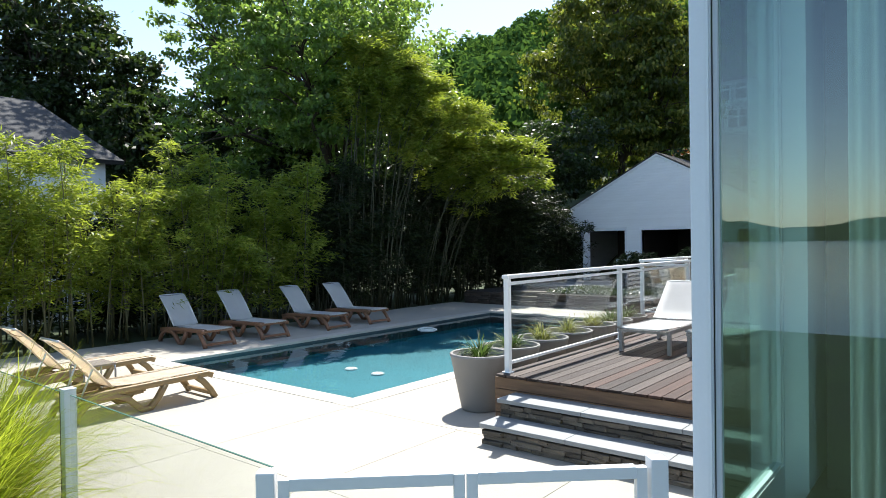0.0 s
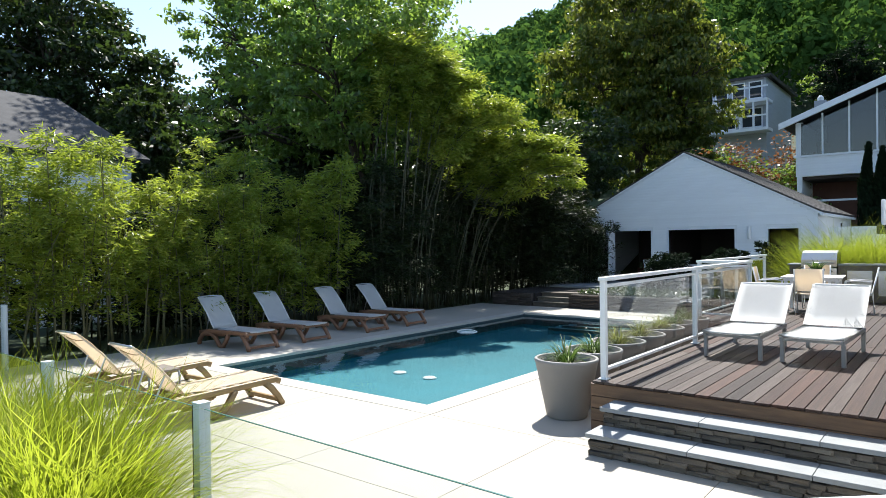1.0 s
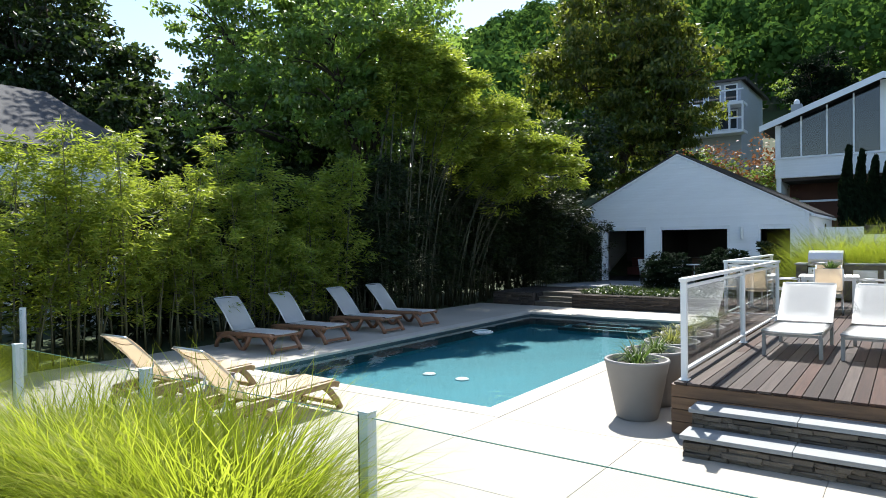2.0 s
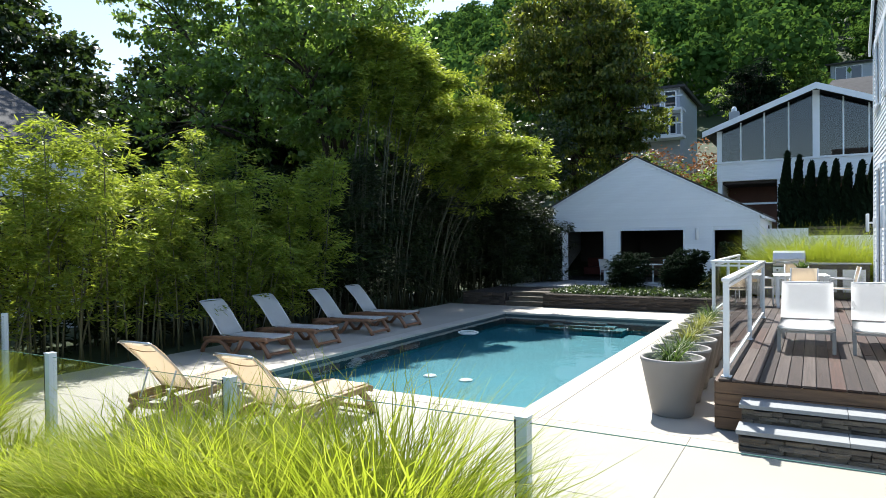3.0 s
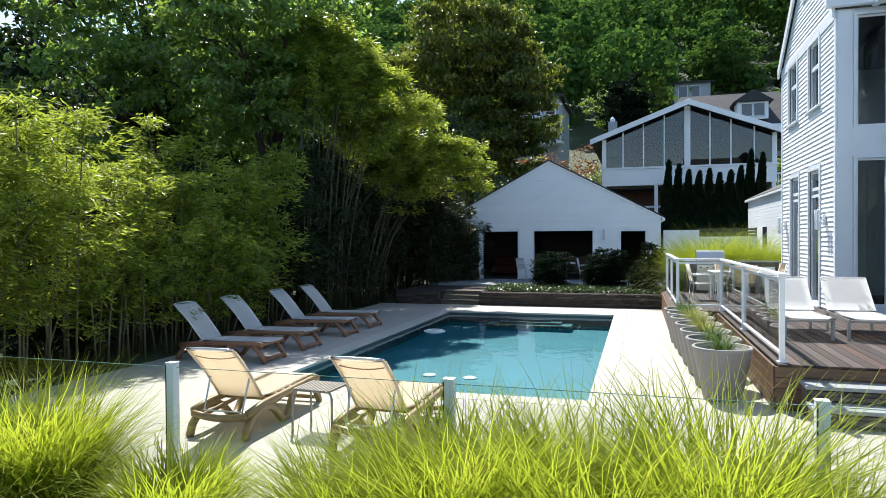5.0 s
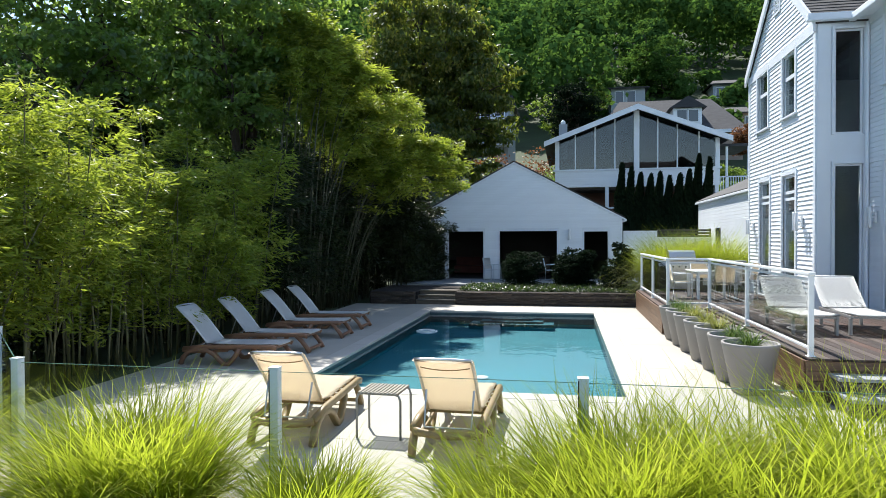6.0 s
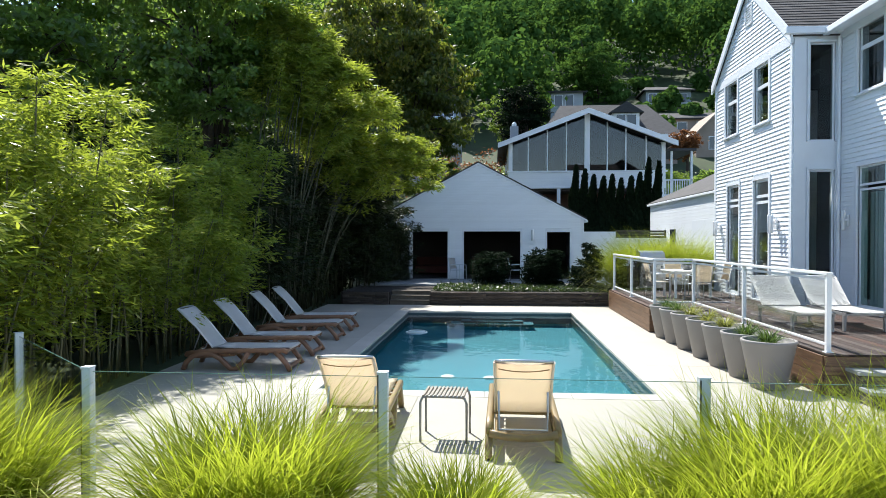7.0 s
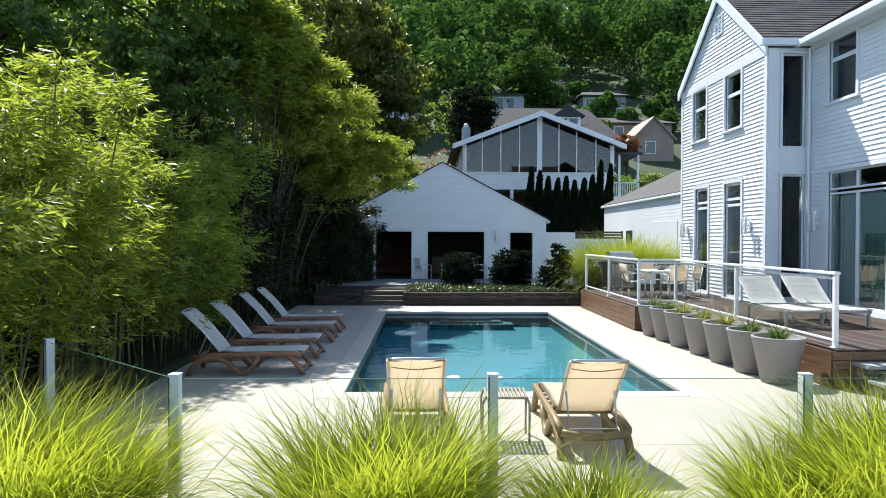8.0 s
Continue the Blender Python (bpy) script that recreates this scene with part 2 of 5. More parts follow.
def tube(points, radius, sides=8, bm=None, closed=False, flat=1.0):
    """A round bar along points; radius may be one number or one for each point."""
    bm = bm or bmesh.new()
    pts = [Vector(p) for p in points]
    n = len(pts)
    rings = []
    for i, p in enumerate(pts):
        a = pts[i - 1] if (i or closed) else p
        b = pts[(i + 1) % n] if (i < n - 1 or closed) else p
        d = (b - a).normalized()
        side = d.cross(Vector((0, 0, 1)))
        side = side.normalized() if side.length > 1e-3 else Vector((1, 0, 0))
        up = side.cross(d)
        r = radius[i] if isinstance(radius, (list, tuple)) else radius
        rings.append([bm.verts.new(p + side * r * math.cos(k * 2 * math.pi / sides) + up * r * flat * math.sin(k * 2 * math.pi / sides)) for k in range(sides)])
    for i in range(n if closed else n - 1):
        a, b = rings[i], rings[(i + 1) % n]
        for k in range(sides):
            bm.faces.new((a[k], a[(k + 1) % sides], b[(k + 1) % sides], b[k]))
    if not closed:
        bm.faces.new(rings[0][::-1])
        bm.faces.new(rings[-1])
    return bm


def lathe(profile, sides=32, bm=None):
    """A turned shape from (radius, height) pairs."""
    bm = bm or bmesh.new()
    rings = [[bm.verts.new((r * math.cos(k * 2 * math.pi / sides), r * math.sin(k * 2 * math.pi / sides), z)) for k in range(sides)] for r, z in profile]
    for a, b in zip(rings, rings[1:]):
        for k in range(sides):
            bm.faces.new((a[k], a[(k + 1) % sides], b[(k + 1) % sides], b[k]))
    bm.faces.new(rings[0][::-1])
    bm.faces.new(rings[-1])
    return bm


def prism(outline, depth, bm=None, m=None):
    """An outline in the x-z plane, drawn out along y by depth."""
    bm = bm or bmesh.new()
    a = [bm.verts.new((x, 0, z)) for x, z in outline]
    b = [bm.verts.new((x, depth, z)) for x, z in outline]
    bm.faces.new(a)
    bm.faces.new(b[::-1])
    for i in range(len(a)):
        j = (i + 1) % len(a)
        bm.faces.new((a[j], a[i], b[i], b[j]))
    if m:
        bmesh.ops.transform(bm, matrix=m, verts=a + b)
    bmesh.ops.recalc_face_normals(bm, faces=bm.faces)
    return bm


def raw_mesh(name, verts, faces_size, mat):
    """A mesh of separate faces, each of faces_size corners, from an array of corners."""
    me = bpy.data.meshes.new(name)
    n = len(verts)
    count = n // faces_size
    me.vertices.add(n)
    me.vertices.foreach_set("co", np.ascontiguousarray(verts, dtype=np.float32).ravel())
    me.loops.add(n)
    me.loops.foreach_set("vertex_index", np.arange(n, dtype=np.int32))
    me.polygons.add(count)
    me.polygons.foreach_set("loop_start", np.arange(0, n, faces_size, dtype=np.int32))
    me.update(calc_edges=True)
    me.validate()
    me.materials.append(mat)
    return me


def leaves(name, centres, length, width, mat, seed, droop=0.3, spread=1.0, lean=None, upward=1.0):
    """Leaf blades (pointed quads) at centres, hanging by droop, their upper sides turned to the sky by upward."""
    rng = np.random.default_rng(seed)
    n = len(centres)
    a = rng.uniform(0, 2 * np.pi, n)
    el = rng.normal(-droop, 0.45 * spread, n)
    d = np.stack([np.cos(a) * np.cos(el), np.sin(a) * np.cos(el), np.sin(el)], 1)
    if lean is not None:
        d = d + np.asarray(lean)
        d /= np.linalg.norm(d, axis=1, keepdims=True)
    r = rng.normal(size=(n, 3)) * 0.6 + np.array([0, 0, upward])
    s = np.cross(d, r)
    s /= np.linalg.norm(s, axis=1, keepdims=True) + 1e-9
    L = (length * rng.uniform(0.65, 1.25, n))[:, None]
    W = (width * rng.uniform(0.7, 1.2, n))[:, None]
    c = np.asarray(centres)
    v = np.stack([c, c + d * L * 0.45 + s * W * 0.5, c + d * L, c + d * L * 0.45 - s * W * 0.5], 1).reshape(-1, 3)
    return raw_mesh(name, v, 4, mat)


# ---------------------------------------------------------------- ground and pool
POOL = (-11.45, -6.58, 6.13, 16.38)
PATIO = (-14.4, -1.0, 1.6, 18.3)


def ease(v, a, b):
    s = min(1, max(0, (v - a) / (b - a)))
    return s * s * (3 - 2 * s)


def height(x, y):
    """The land: level round the pool, falling to the river in the south, rising to a wooded hill in the north."""
    z = -0.06
    z += 2.3 * ease(y, 26, 34) + 3.5 * ease(y, 38, 52) + 5.0 * ease(y, 52, 68)
    z += (0.43 * max(0, y - 66)) * (1 - 0.62 * ease(-x - 0.35 * y, 25, 95)) if y > 66 else 0
    z += 3.0 * ease(-x, 60, 130) * ease(y, 20, 60)
    z += 2.0 * ease(-x, 24, 60) * ease(y, 5, 40)
    z -= 7.0 * ease(-y, 9, 40)
    return z


def ground():
    xs = sorted({*[POOL[0], POOL[1]], *[-30 + 1.5 * i for i in range(31)], *[-60 - 40 * i for i in range(6)], *[s * v for s in (-1, 1) for v in (400, 700, 1500, 3000)], *[20 + 40 * i for i in range(6)], *[-45, -38]})
    ys = sorted({*[POOL[2], POOL[3]], *[-20 + 2 * i for i in range(50)], *[85 + 15 * i for i in range(12)], -28, -40, -60, 300, 600, 1500, 3000})
    bm = bmesh.new()
    grid = [[bm.verts.new((x, y, min(height(x, y), 72))) for x in xs] for y in ys]
    for j in range(len(ys) - 1):
        for i in range(len(xs) - 1):
            if POOL[0] <= xs[i] < POOL[1] and POOL[2] <= ys[j] < POOL[3]:
                continue
            bm.faces.new((grid[j][i], grid[j][i + 1], grid[j + 1][i + 1], grid[j + 1][i]))
    tagged(part("ground", bm, LAWN, smooth=True), "rough green lawn and soil rising to a wooded hill", "ground", kind="structure")
    tagged(part("water", box(-3000, 3000, -3000, -40, -7.5, -6.6), LAKE), "wide calm river beyond the garden", "water", kind="structure")
    hill = bmesh.new()
    top = [hill.verts.new((-3000 + 60 * i, -2600, 70 + 60 * noise.noise((i * 0.13, 3, 0)) + 18 * noise.noise((i * 0.7, 9, 0)))) for i in range(101)]
    low = [hill.verts.new((-3000 + 60 * i, -2300, -6.5)) for i in range(101)]
    for i in range(100):
        hill.faces.new((low[i], low[i + 1], top[i + 1], top[i]))
    tagged(part("backdrop", hill, LAWN, smooth=True), "low wooded hills across the river", "hills", kind="structure")


def pool():
    x0, x1, y0, y1 = POOL
    root = thing("pool", (0, 0, 0), "rectangular swimming pool with teal plaster and dark waterline tiles", "pool")
    d = -0.42
    part("floor", box(x0 - .2, x1 + .2, y0 - .2, y1 + .2, d - .2, d), POOLPAINT, root)
    for a in ((x0 - .2, x0, y0 - .2, y1 + .2), (x1, x1 + .2, y0 - .2, y1 + .2), (x0, x1, y0 - .2, y0), (x0, x1, y1, y1 + .2)):
        part("wall", box(*a, d, -0.03), POOLPAINT, root)
    e = 0.006
    for a in ((x0, x0 + e, y0 + e, y1 - e), (x1 - e, x1, y0 + e, y1 - e), (x0, x1, y0, y0 + e), (x0, x1, y1 - e, y1)):
        part("tile_band", box(*a, -0.34, -0.031), POOLTILE, root, "dark glossy waterline tiles")
    for i, (w, reach) in enumerate(((2.4, 0.86), (1.8, 0.58), (1.2, 0.30))):
        cx = -8.93
        part("step", box(cx - w / 2, cx + w / 2, y1 - reach, y1 - 0.012, d + .002 + i * .003, -0.27 + 0.05 * i), POOLPAINT, root)
        part("step_edge", box(cx - w / 2 - .005, cx + w / 2 + .005, y1 - reach - 0.012, y1 - reach + 0.09, -0.33 + 0.05 * i, -0.262 + 0.05 * i), POOLTILE, root, "dark tile nosing")
    for p in ((-9.75, 9.05), (-8.95, 9.0)):
        part("drain", lathe([(0.13, 0), (0.13, 0.02), (0.10, 0.035)], 20), MESHWHITE, root, "white round drain cover", at=Matrix.Translation((*p, d)))
    bm = bmesh.new()
    bmesh.ops.create_grid(bm, x_segments=1, y_segments=1, size=0.5)
    bmesh.ops.transform(bm, matrix=pose((x0 + x1) / 2, (y0 + y1) / 2, -0.085) @ Matrix.Diagonal((x1 - x0, y1 - y0, 1, 1)), verts=bm.verts)
    w = part("water_surface", bm, WATER, root, "clear rippled water")
    w.visible_shadow = False
    ring = thing("pool_cleaner", (-10.75, 12.6, -0.08), "white coiled pool cleaner hose floating on the water", "pool cleaner")
    for r, z in ((0.22, 0.0), (0.17, 0.02)):
        part("hose", tube([(r * math.cos(a / 24 * 6.283) * 1.15, r * math.sin(a / 24 * 6.283), z) for a in range(24)], 0.013, 8, closed=True), MESHWHITE, ring, smooth=True)


def paving():
    """Big pale slabs on a mortar bed, with a ring of coping round the pool."""
    x0, x1, y0, y1 = POOL
    c = 0.34
    bed = tagged(new("patio"), "pale stone slab patio round the pool", "patio", kind="structure")
    X0, X1, Y0, Y1 = PATIO
    def corner(z0, z1):
        bm = bmesh.new()
        low, top = [[bm.verts.new((x, y, z)) for x, y in ((-12.3, Y0), (-12.3, 3.84), (X0, 3.84), (X0, 3.76))] for z in (z0, z1)]
        bm.faces.new(low), bm.faces.new(top[::-1])
        for i in range(4):
            bm.faces.new((low[i], top[i], top[(i + 1) % 4], low[(i + 1) % 4]))
        bmesh.ops.recalc_face_normals(bm, faces=bm.faces)
        return bm

    part("mortar_bed", corner(-.14, -.009), GROUT, bed)
    part("paving_slab", corner(-.05, 0), PAVING, bed)
    for a in ((X0, x0 - .01, 3.85, Y1), (-12.3, x0 - .01, Y0, 3.85), (x1 + .01, X1, Y0, Y1), (x0 - .01, x1 + .01, Y0, y0 - .01), (x0 - .01, x1 + .01, y1 + .01, Y1)):
        part("mortar_bed", box(*a, -0.14, -0.008), GROUT, bed)
    g = 0.0025
    shared = {}

    def slab(a, b, e, f, mat, name, z=0.0, lip=0.0):
        key = (round(b - a, 3), round(f - e, 3), name)
        if key not in shared:
            w, h = (b - a) / 2 - g, (f - e) / 2 - g
            shared[key] = mesh_of(name, box(-w, w, -h, h, -0.05, 0, bevel=0.004), mat)
        part(name, shared[key], None, bed, at=Matrix.Translation(((a + b) / 2, (e + f) / 2, z)))

    n = 8
    for i in range(n):
        s = (y1 - y0 + 2 * c) / n
        for a in (x0 - c, x1):
            slab(a + (0.015 if a < x0 - 0.1 else -0.015), a + c + (0.015 if a < x0 - 0.1 else -0.015), y0 - c + i * s, y0 - c + (i + 1) * s, COPING, "coping_stone", 0.004)
    for i in range(4):
        s = (x1 - x0 - 0.03) / 4
        for e in (y0 - c + 0.015, y1 - 0.015):
            slab(x0 + 0.015 + i * s, x0 + 0.015 + (i + 1) * s, e, e + c, COPING, "coping_stone", 0.004)

    def field(a, b, e, f, nx, ny):
        for i in range(nx):
            for j in range(ny):
                slab(a + (b - a) * i / nx, a + (b - a) * (i + 1) / nx, e + (f - e) * j / ny, e + (f - e) * (j + 1) / ny, PAVING, "paving_slab")

    field(X0, x0 - c + 0.015, 3.85, Y1, 1, 6)
    field(-12.295, x0 - c + 0.015, Y0, 3.85, 1, 1)
    field(x1 + c - 0.015, X1, Y0, y0 - c, 3, 2)
    field(x1 + c - 0.015, -3.9, y0 - c, Y1, 1, 5)
    field(x0 - c + 0.015, x1 + c - 0.015, Y0, y0 - c + 0.015, 3, 2)
    field(x0 - c + 0.015, x1 + c - 0.015, y1 + c - 0.015, Y1, 3, 1)


# ---------------------------------------------------------------- siding and walls
def spans(a, b, cuts):
    """What is left of a..b when cuts are taken out."""
    out = [(a, b)]
    for c, d in cuts:
        out = [q for p in out for q in ((p[0], min(p[1], c)), (max(p[0], d), p[1])) if q[1] - q[0] > 0.02]
    return out


def clapboards(wall, length, z0, z1, pitch, holes, place, edge=lambda z: (0, 1e9), name="clapboard", lip=.027):
    """Overlapping boards along local x, facing local -y; holes are (x0, x1, z0, z1)."""
    shared = {}
    k = 0
    while z0 + k * pitch < z1:
        z = z0 + k * pitch
        top = min(z + pitch + 0.012, z1)
        lo, hi = edge(top)
        for a, b in spans(max(0, lo), min(length, hi), [(h[0], h[1]) for h in holes if h[2] < top - 0.02 and h[3] > z + 0.02]):
            key = (round(b - a, 2), round(top - z, 3))
            if key not in shared:
                w = b - a
                bm = bmesh.new()
                p = [bm.verts.new((x, y, zz)) for x in (0, w) for y, zz in ((0, 0), (-lip, 0), (-lip + .001, 0.004), (-0.004, top - z), (0, top - z))]
                for i in range(5):
                    j = (i + 1) % 5
                    bm.faces.new((p[i], p[j], p[5 + j], p[5 + i]))
                bm.faces.new(p[:5][::-1])
                bm.faces.new(p[5:])
                bmesh.ops.recalc_face_normals(bm, faces=bm.faces)
                shared[key] = mesh_of(name, bm, SIDING)
            part(name, shared[key], None, wall, at=place @ Matrix.Translation((a, 0, z)))
        k += 1


def wall_body(name, length, z0, z1, thick, holes, place, mat, label="", peak=None):
    """A wall along local x with its holes cut through; peak (x, z) adds a gable."""
    bm = bmesh.new()
    xs = sorted({0, length, *[h[0] for h in holes], *[h[1] for h in holes]})
    for a, b in zip(xs, xs[1:]):
        cuts = sorted((h[2], h[3]) for h in holes if h[0] <= a and h[1] >= b)
        for e, f in spans(z0, z1, cuts):
            box(a, b, 0, thick, e, f, bm)
    if peak:
        prism([(0, z1), (length, z1), peak], thick, bm)
    bmesh.ops.transform(bm, matrix=place, verts=bm.verts)
    return tagged(part(name, bm, mat), label, "wall", kind="structure")


def window(name, w, h, place, panes=((0, 1, 0, 1),), casing=0.09, glass=None, label="white framed window", kind="structure", sill=True, sash=0.045, category="window"):
    """Casing, sashes and panes in a hole w by h; local x along the wall, -y outward. panes are shares (x0, x1, z0, z1)."""
    root = tagged(new(name), label, category, kind=kind)
    root.matrix_basis = place
    c = casing
    bm = box(-c, 0, -0.045, 0.02, -c * 0.2, h + c)
    box(w, w + c, -0.045, 0.02, -c * 0.2, h + c, bm)
    box(0, w, -0.045, 0.02, h, h + c, bm)
    part("window_frame", bm, TRIM, root)
    if sill:
        part("window_sill", box(-c - .03, w + c + .03, -0.085, 0.05, -0.06, -c * 0.2 + 0.0, bevel=0.006), TRIM, root)
    for a, b, e, f in panes:
        x0, x1, z0, z1 = a * w, b * w, e * h, f * h
        bm = box(x0, x0 + sash, 0.02, 0.07, z0, z1)
        box(x1 - sash, x1, 0.02, 0.07, z0, z1, bm)
        box(x0 + sash, x1 - sash, 0.02, 0.07, z0, z0 + sash, bm)
        box(x0 + sash, x1 - sash, 0.02, 0.07, z1 - sash, z1, bm)
        s = part("sash", bm, TRIM, root)
        g = part("pane", box(x0 + sash, x1 - sash, 0.042, 0.048, z0 + sash, z1 - sash), glass or PANE, s)
        g.visible_shadow = False
    return root


def roof_slab(name, corners, thick, mat, label, rows=0, parent=None):
    """A sloping roof plane from four corners (eave a, eave b, ridge b, ridge a), laid in overlapping courses."""
    a, b, c, d = [Vector(p) for p in corners]
    n = (b - a).cross(d - a).normalized()
    n = n if n.z > 0 else -n
    bm = bmesh.new()

    def course(s, e, lift):
        p = [a.lerp(d, s), b.lerp(c, s), b.lerp(c, e), a.lerp(d, e)]
        up = [q + n * (lift if i < 2 else 0.0) for i, q in enumerate(p)]
        lowv = [q - n * thick for q in p]
        u, l = [bm.verts.new(q) for q in up], [bm.verts.new(q) for q in lowv]
        bm.faces.new(u)
        bm.faces.new(l[::-1])
        for i in range(4):
            j = (i + 1) % 4
            bm.faces.new((u[i], l[i], l[j], u[j]))
    rows = rows or max(2, int((d - a).length / 0.16))
    for i in range(rows):
        course(i / rows, (i + 1) / rows, 0.014)
    bmesh.ops.recalc_face_normals(bm, faces=bm.faces)
    return part(name, bm, mat, parent, label)


WEST = lambda x, y: pose(x, y, 0, 0, 0, -90)      # local x runs south, local -y faces west
SOUTH = lambda x, y: pose(x, y, 0)                # local x runs east, local -y faces south


def wall_lamp(m):
    t = thing("wall_lamp", m, "white two-armed outdoor wall lamp on clapboard", "wall lamp", "wall lamps on the house")
    part("bracket", box(-.05, .05, -.05, 0, -.12, .12, bevel=.01), WHITEMETAL, t)
    for s in (-.10, .10):
        part("arm", box(s - .012, s + .012, -.16, -.05, -.02, .02), WHITEMETAL, t)
        part("shade", lathe([(.024, -.22), (.032, -.2), (.032, .2), (.024, .22)], 16), WHITEMETAL, t, smooth=True, at=pose(s, -.16, 0))


def main_house():
    zb = 0.2
    # west gable wall
    y1, y0 = 17.78, 12.5
    L = y1 - y0
    f = lambda a, b, z0, z1: (y1 - b, y1 - a, z0, z1)
    holes = [f(15.92, 16.87, 5.17, 6.72), f(13.80, 14.72, 5.17, 6.68), f(15.74, 16.65, 0.62, 3.72), f(13.75, 14.70, 0.62, 3.72)]
    P = WEST(-2.0, y1)
    w = wall_body("wall_west", L, zb, 6.85, 0.2, holes, P, SIDING, "white clapboard gable wall of the house", peak=(L / 2, 9.0))
    m = 0.09
    grown = [(h[0] - m, h[1] + m, h[2] - m * 0.6, h[3] + m) for h in holes] + [(0, 0.13, 0, 6.74), (L - 0.13, L, 0, 6.74)]
    clapboards(w, L, 0.62, 6.66, 0.105, grown, P)
    slope = lambda z: (max(0, (z - 6.85) / 2.15 * L / 2), L - max(0, (z - 6.85) / 2.15 * L / 2))
    vent = (L / 2 - .24, L / 2 + .24, 7.95, 8.5)
    clapboards(w, L, 6.92, 8.95, 0.105, [vent], P, slope)
    for a in (0, L - 0.13):
        part("corner_board", box(a, a + .13, -.034, 0, .6, 6.7), TRIM, w, at=P)
    part("frieze_board", box(0, L, -.04, 0, 6.68, 6.90), TRIM, w, at=P)
    v = thing("gable_vent", P @ Matrix.Translation((vent[0], 0, vent[2])), "white louvred gable vent", "vent")
    bm = box(0, .04, -.045, 0, 0, .55)
    box(.44, .48, -.045, 0, 0, .55, bm), box(.04, .44, -.045, 0, .51, .55, bm), box(.04, .44, -.045, 0, 0, .04, bm)
    part("frame", bm, TRIM, v)
    for k in range(7):
        part("slat", box(.04, .44, -.035, -.005, .05 + k * .066, .06 + k * .066, m=Matrix.Translation((0, 0, 0))), TRIM, v)
    for k, h in enumerate(holes[:2]):
        window("window_%d" % (k + 1), h[1] - h[0], h[3] - h[2], P @ Matrix.Translation((h[0], 0, h[2])), ((0, 1, 0, .62), (0, 1, .62, 1)), label="white framed double-hung upper window")
    for k, h in enumerate(holes[2:]):
        r = window("door_%d" % (k + 1), h[1] - h[0], h[3] - h[2], P @ Matrix.Translation((h[0], 0, h[2])), ((0, 1, 0, .82), (0, 1, .85, 1)), sill=False, sash=.07, label="white glazed terrace door with a transom", category="door")
        part("door_handle", tube([(.06, -.04, .95), (.06, -.06, 1.0), (.16, -.06, 1.0)], .012), STEEL, r)
        part("threshold", box(-.05, h[1] - h[0] + .05, -.08, .1, -.04, 0.0), TRIM, r)
    # south-facing return with two tall windows
    P2 = SOUTH(-2.0 + 0.2, y0)
    L2 = 0.83
    hh = [(.14, .72, 4.43, 6.70), (.14, .72, .75, 3.78)]
    w2 = wall_body("wall_south_return", L2, zb, 6.95, 0.2, hh, P2, TRIM, "white panelled return wall of the house")
    part("corner_post", box(-.2, .06, -.03, 0, .6, 6.9), TRIM, w2, at=P2)
    for k, h in enumerate(hh):
        window("window_%d" % (k + 3), h[1] - h[0], h[3] - h[2], P2 @ Matrix.Translation((h[0], 0, h[2])), casing=.05, sill=False, label="tall narrow white framed window")
    # long wing
    yA, yB = 12.5, 4.40
    P3 = WEST(-0.97, yA)
    L3 = yA - yB
    g = lambda a, b, z0, z1: (yA - b, yA - a, z0, z1)
    h3 = [g(10.75, 11.72, 5.35, 6.8), g(8.85, 11.70, .72, 3.76), g(6.6, 7.6, 5.35, 6.8)]
    w3 = wall_body("wall_west_wing", L3, zb, 6.95, 0.2, h3, P3, SIDING, "white clapboard long wing wall of the house")
    grown = [(h[0] - m, h[1] + m, h[2] - m * .6, h[3] + m) for h in h3] + [(0, .1, 0, 7), (L3 - .1, L3, 0, 7)]
    clapboards(w3, L3, .62, 6.72, .105, grown, P3)
    part("frieze_board", box(0, L3, -.04, 0, 6.74, 6.95), TRIM, w3, at=P3)
    part("downpipe", tube([(.10, -.07, .6), (.10, -.07, 6.8)], .04), TRIM, w3, at=P3)
    for k, h in enumerate(h3):
        panes = ((0, 1, 0, .66), (0, 1, .66, 1)) if k in (0, 2) else ((0, .34, 0, .84), (.34, .67, 0, .84), (.67, 1, 0, .84), (0, .34, .86, 1), (.34, .67, .86, 1), (.67, 1, .86, 1)) if k == 1 else ((0, 1, 0, 1),)
        window("window_%d" % (k + 5), h[1] - h[0], h[3] - h[2], P3 @ Matrix.Translation((h[0], 0, h[2])), panes, sill=k in (0, 2), glass=GREENPANE if k == 1 else None, label="white framed sliding glass doors with transoms" if k == 1 else "white framed upper window")
    # glazed south end
    P4 = SOUTH(-0.92, 3.05)
    h4 = [(0.01, 2.4, .72, 6.6), (2.5, 4.9, .72, 6.6)]
    wall_body("wall_south", 6.2, zb, 6.95, .1, h4, P4, TRIM, "white framed glazed end wall of the house")
    for k, h in enumerate(h4):
        window("window_%d" % (k + 9), h[1] - h[0], h[3] - h[2], P4 @ Matrix.Translation((h[0], 0, h[2])), casing=.01, sill=False, glass=GREENPANE, sash=.02, label="tall green tinted window")
    P5 = WEST(-0.98, 4.40)
    wall_body("wall_west_glazed", 1.27, zb, 6.95, .08, [(.03, 1.26, .72, 6.6)], P5, TRIM, "white framed glazed side of the house end")
    window("window_12", 1.23, 5.88, P5 @ Matrix.Translation((.03, 0, .72)), casing=.01, sill=False, glass=GREENPANE, sash=.02, label="tall green tinted corner window")
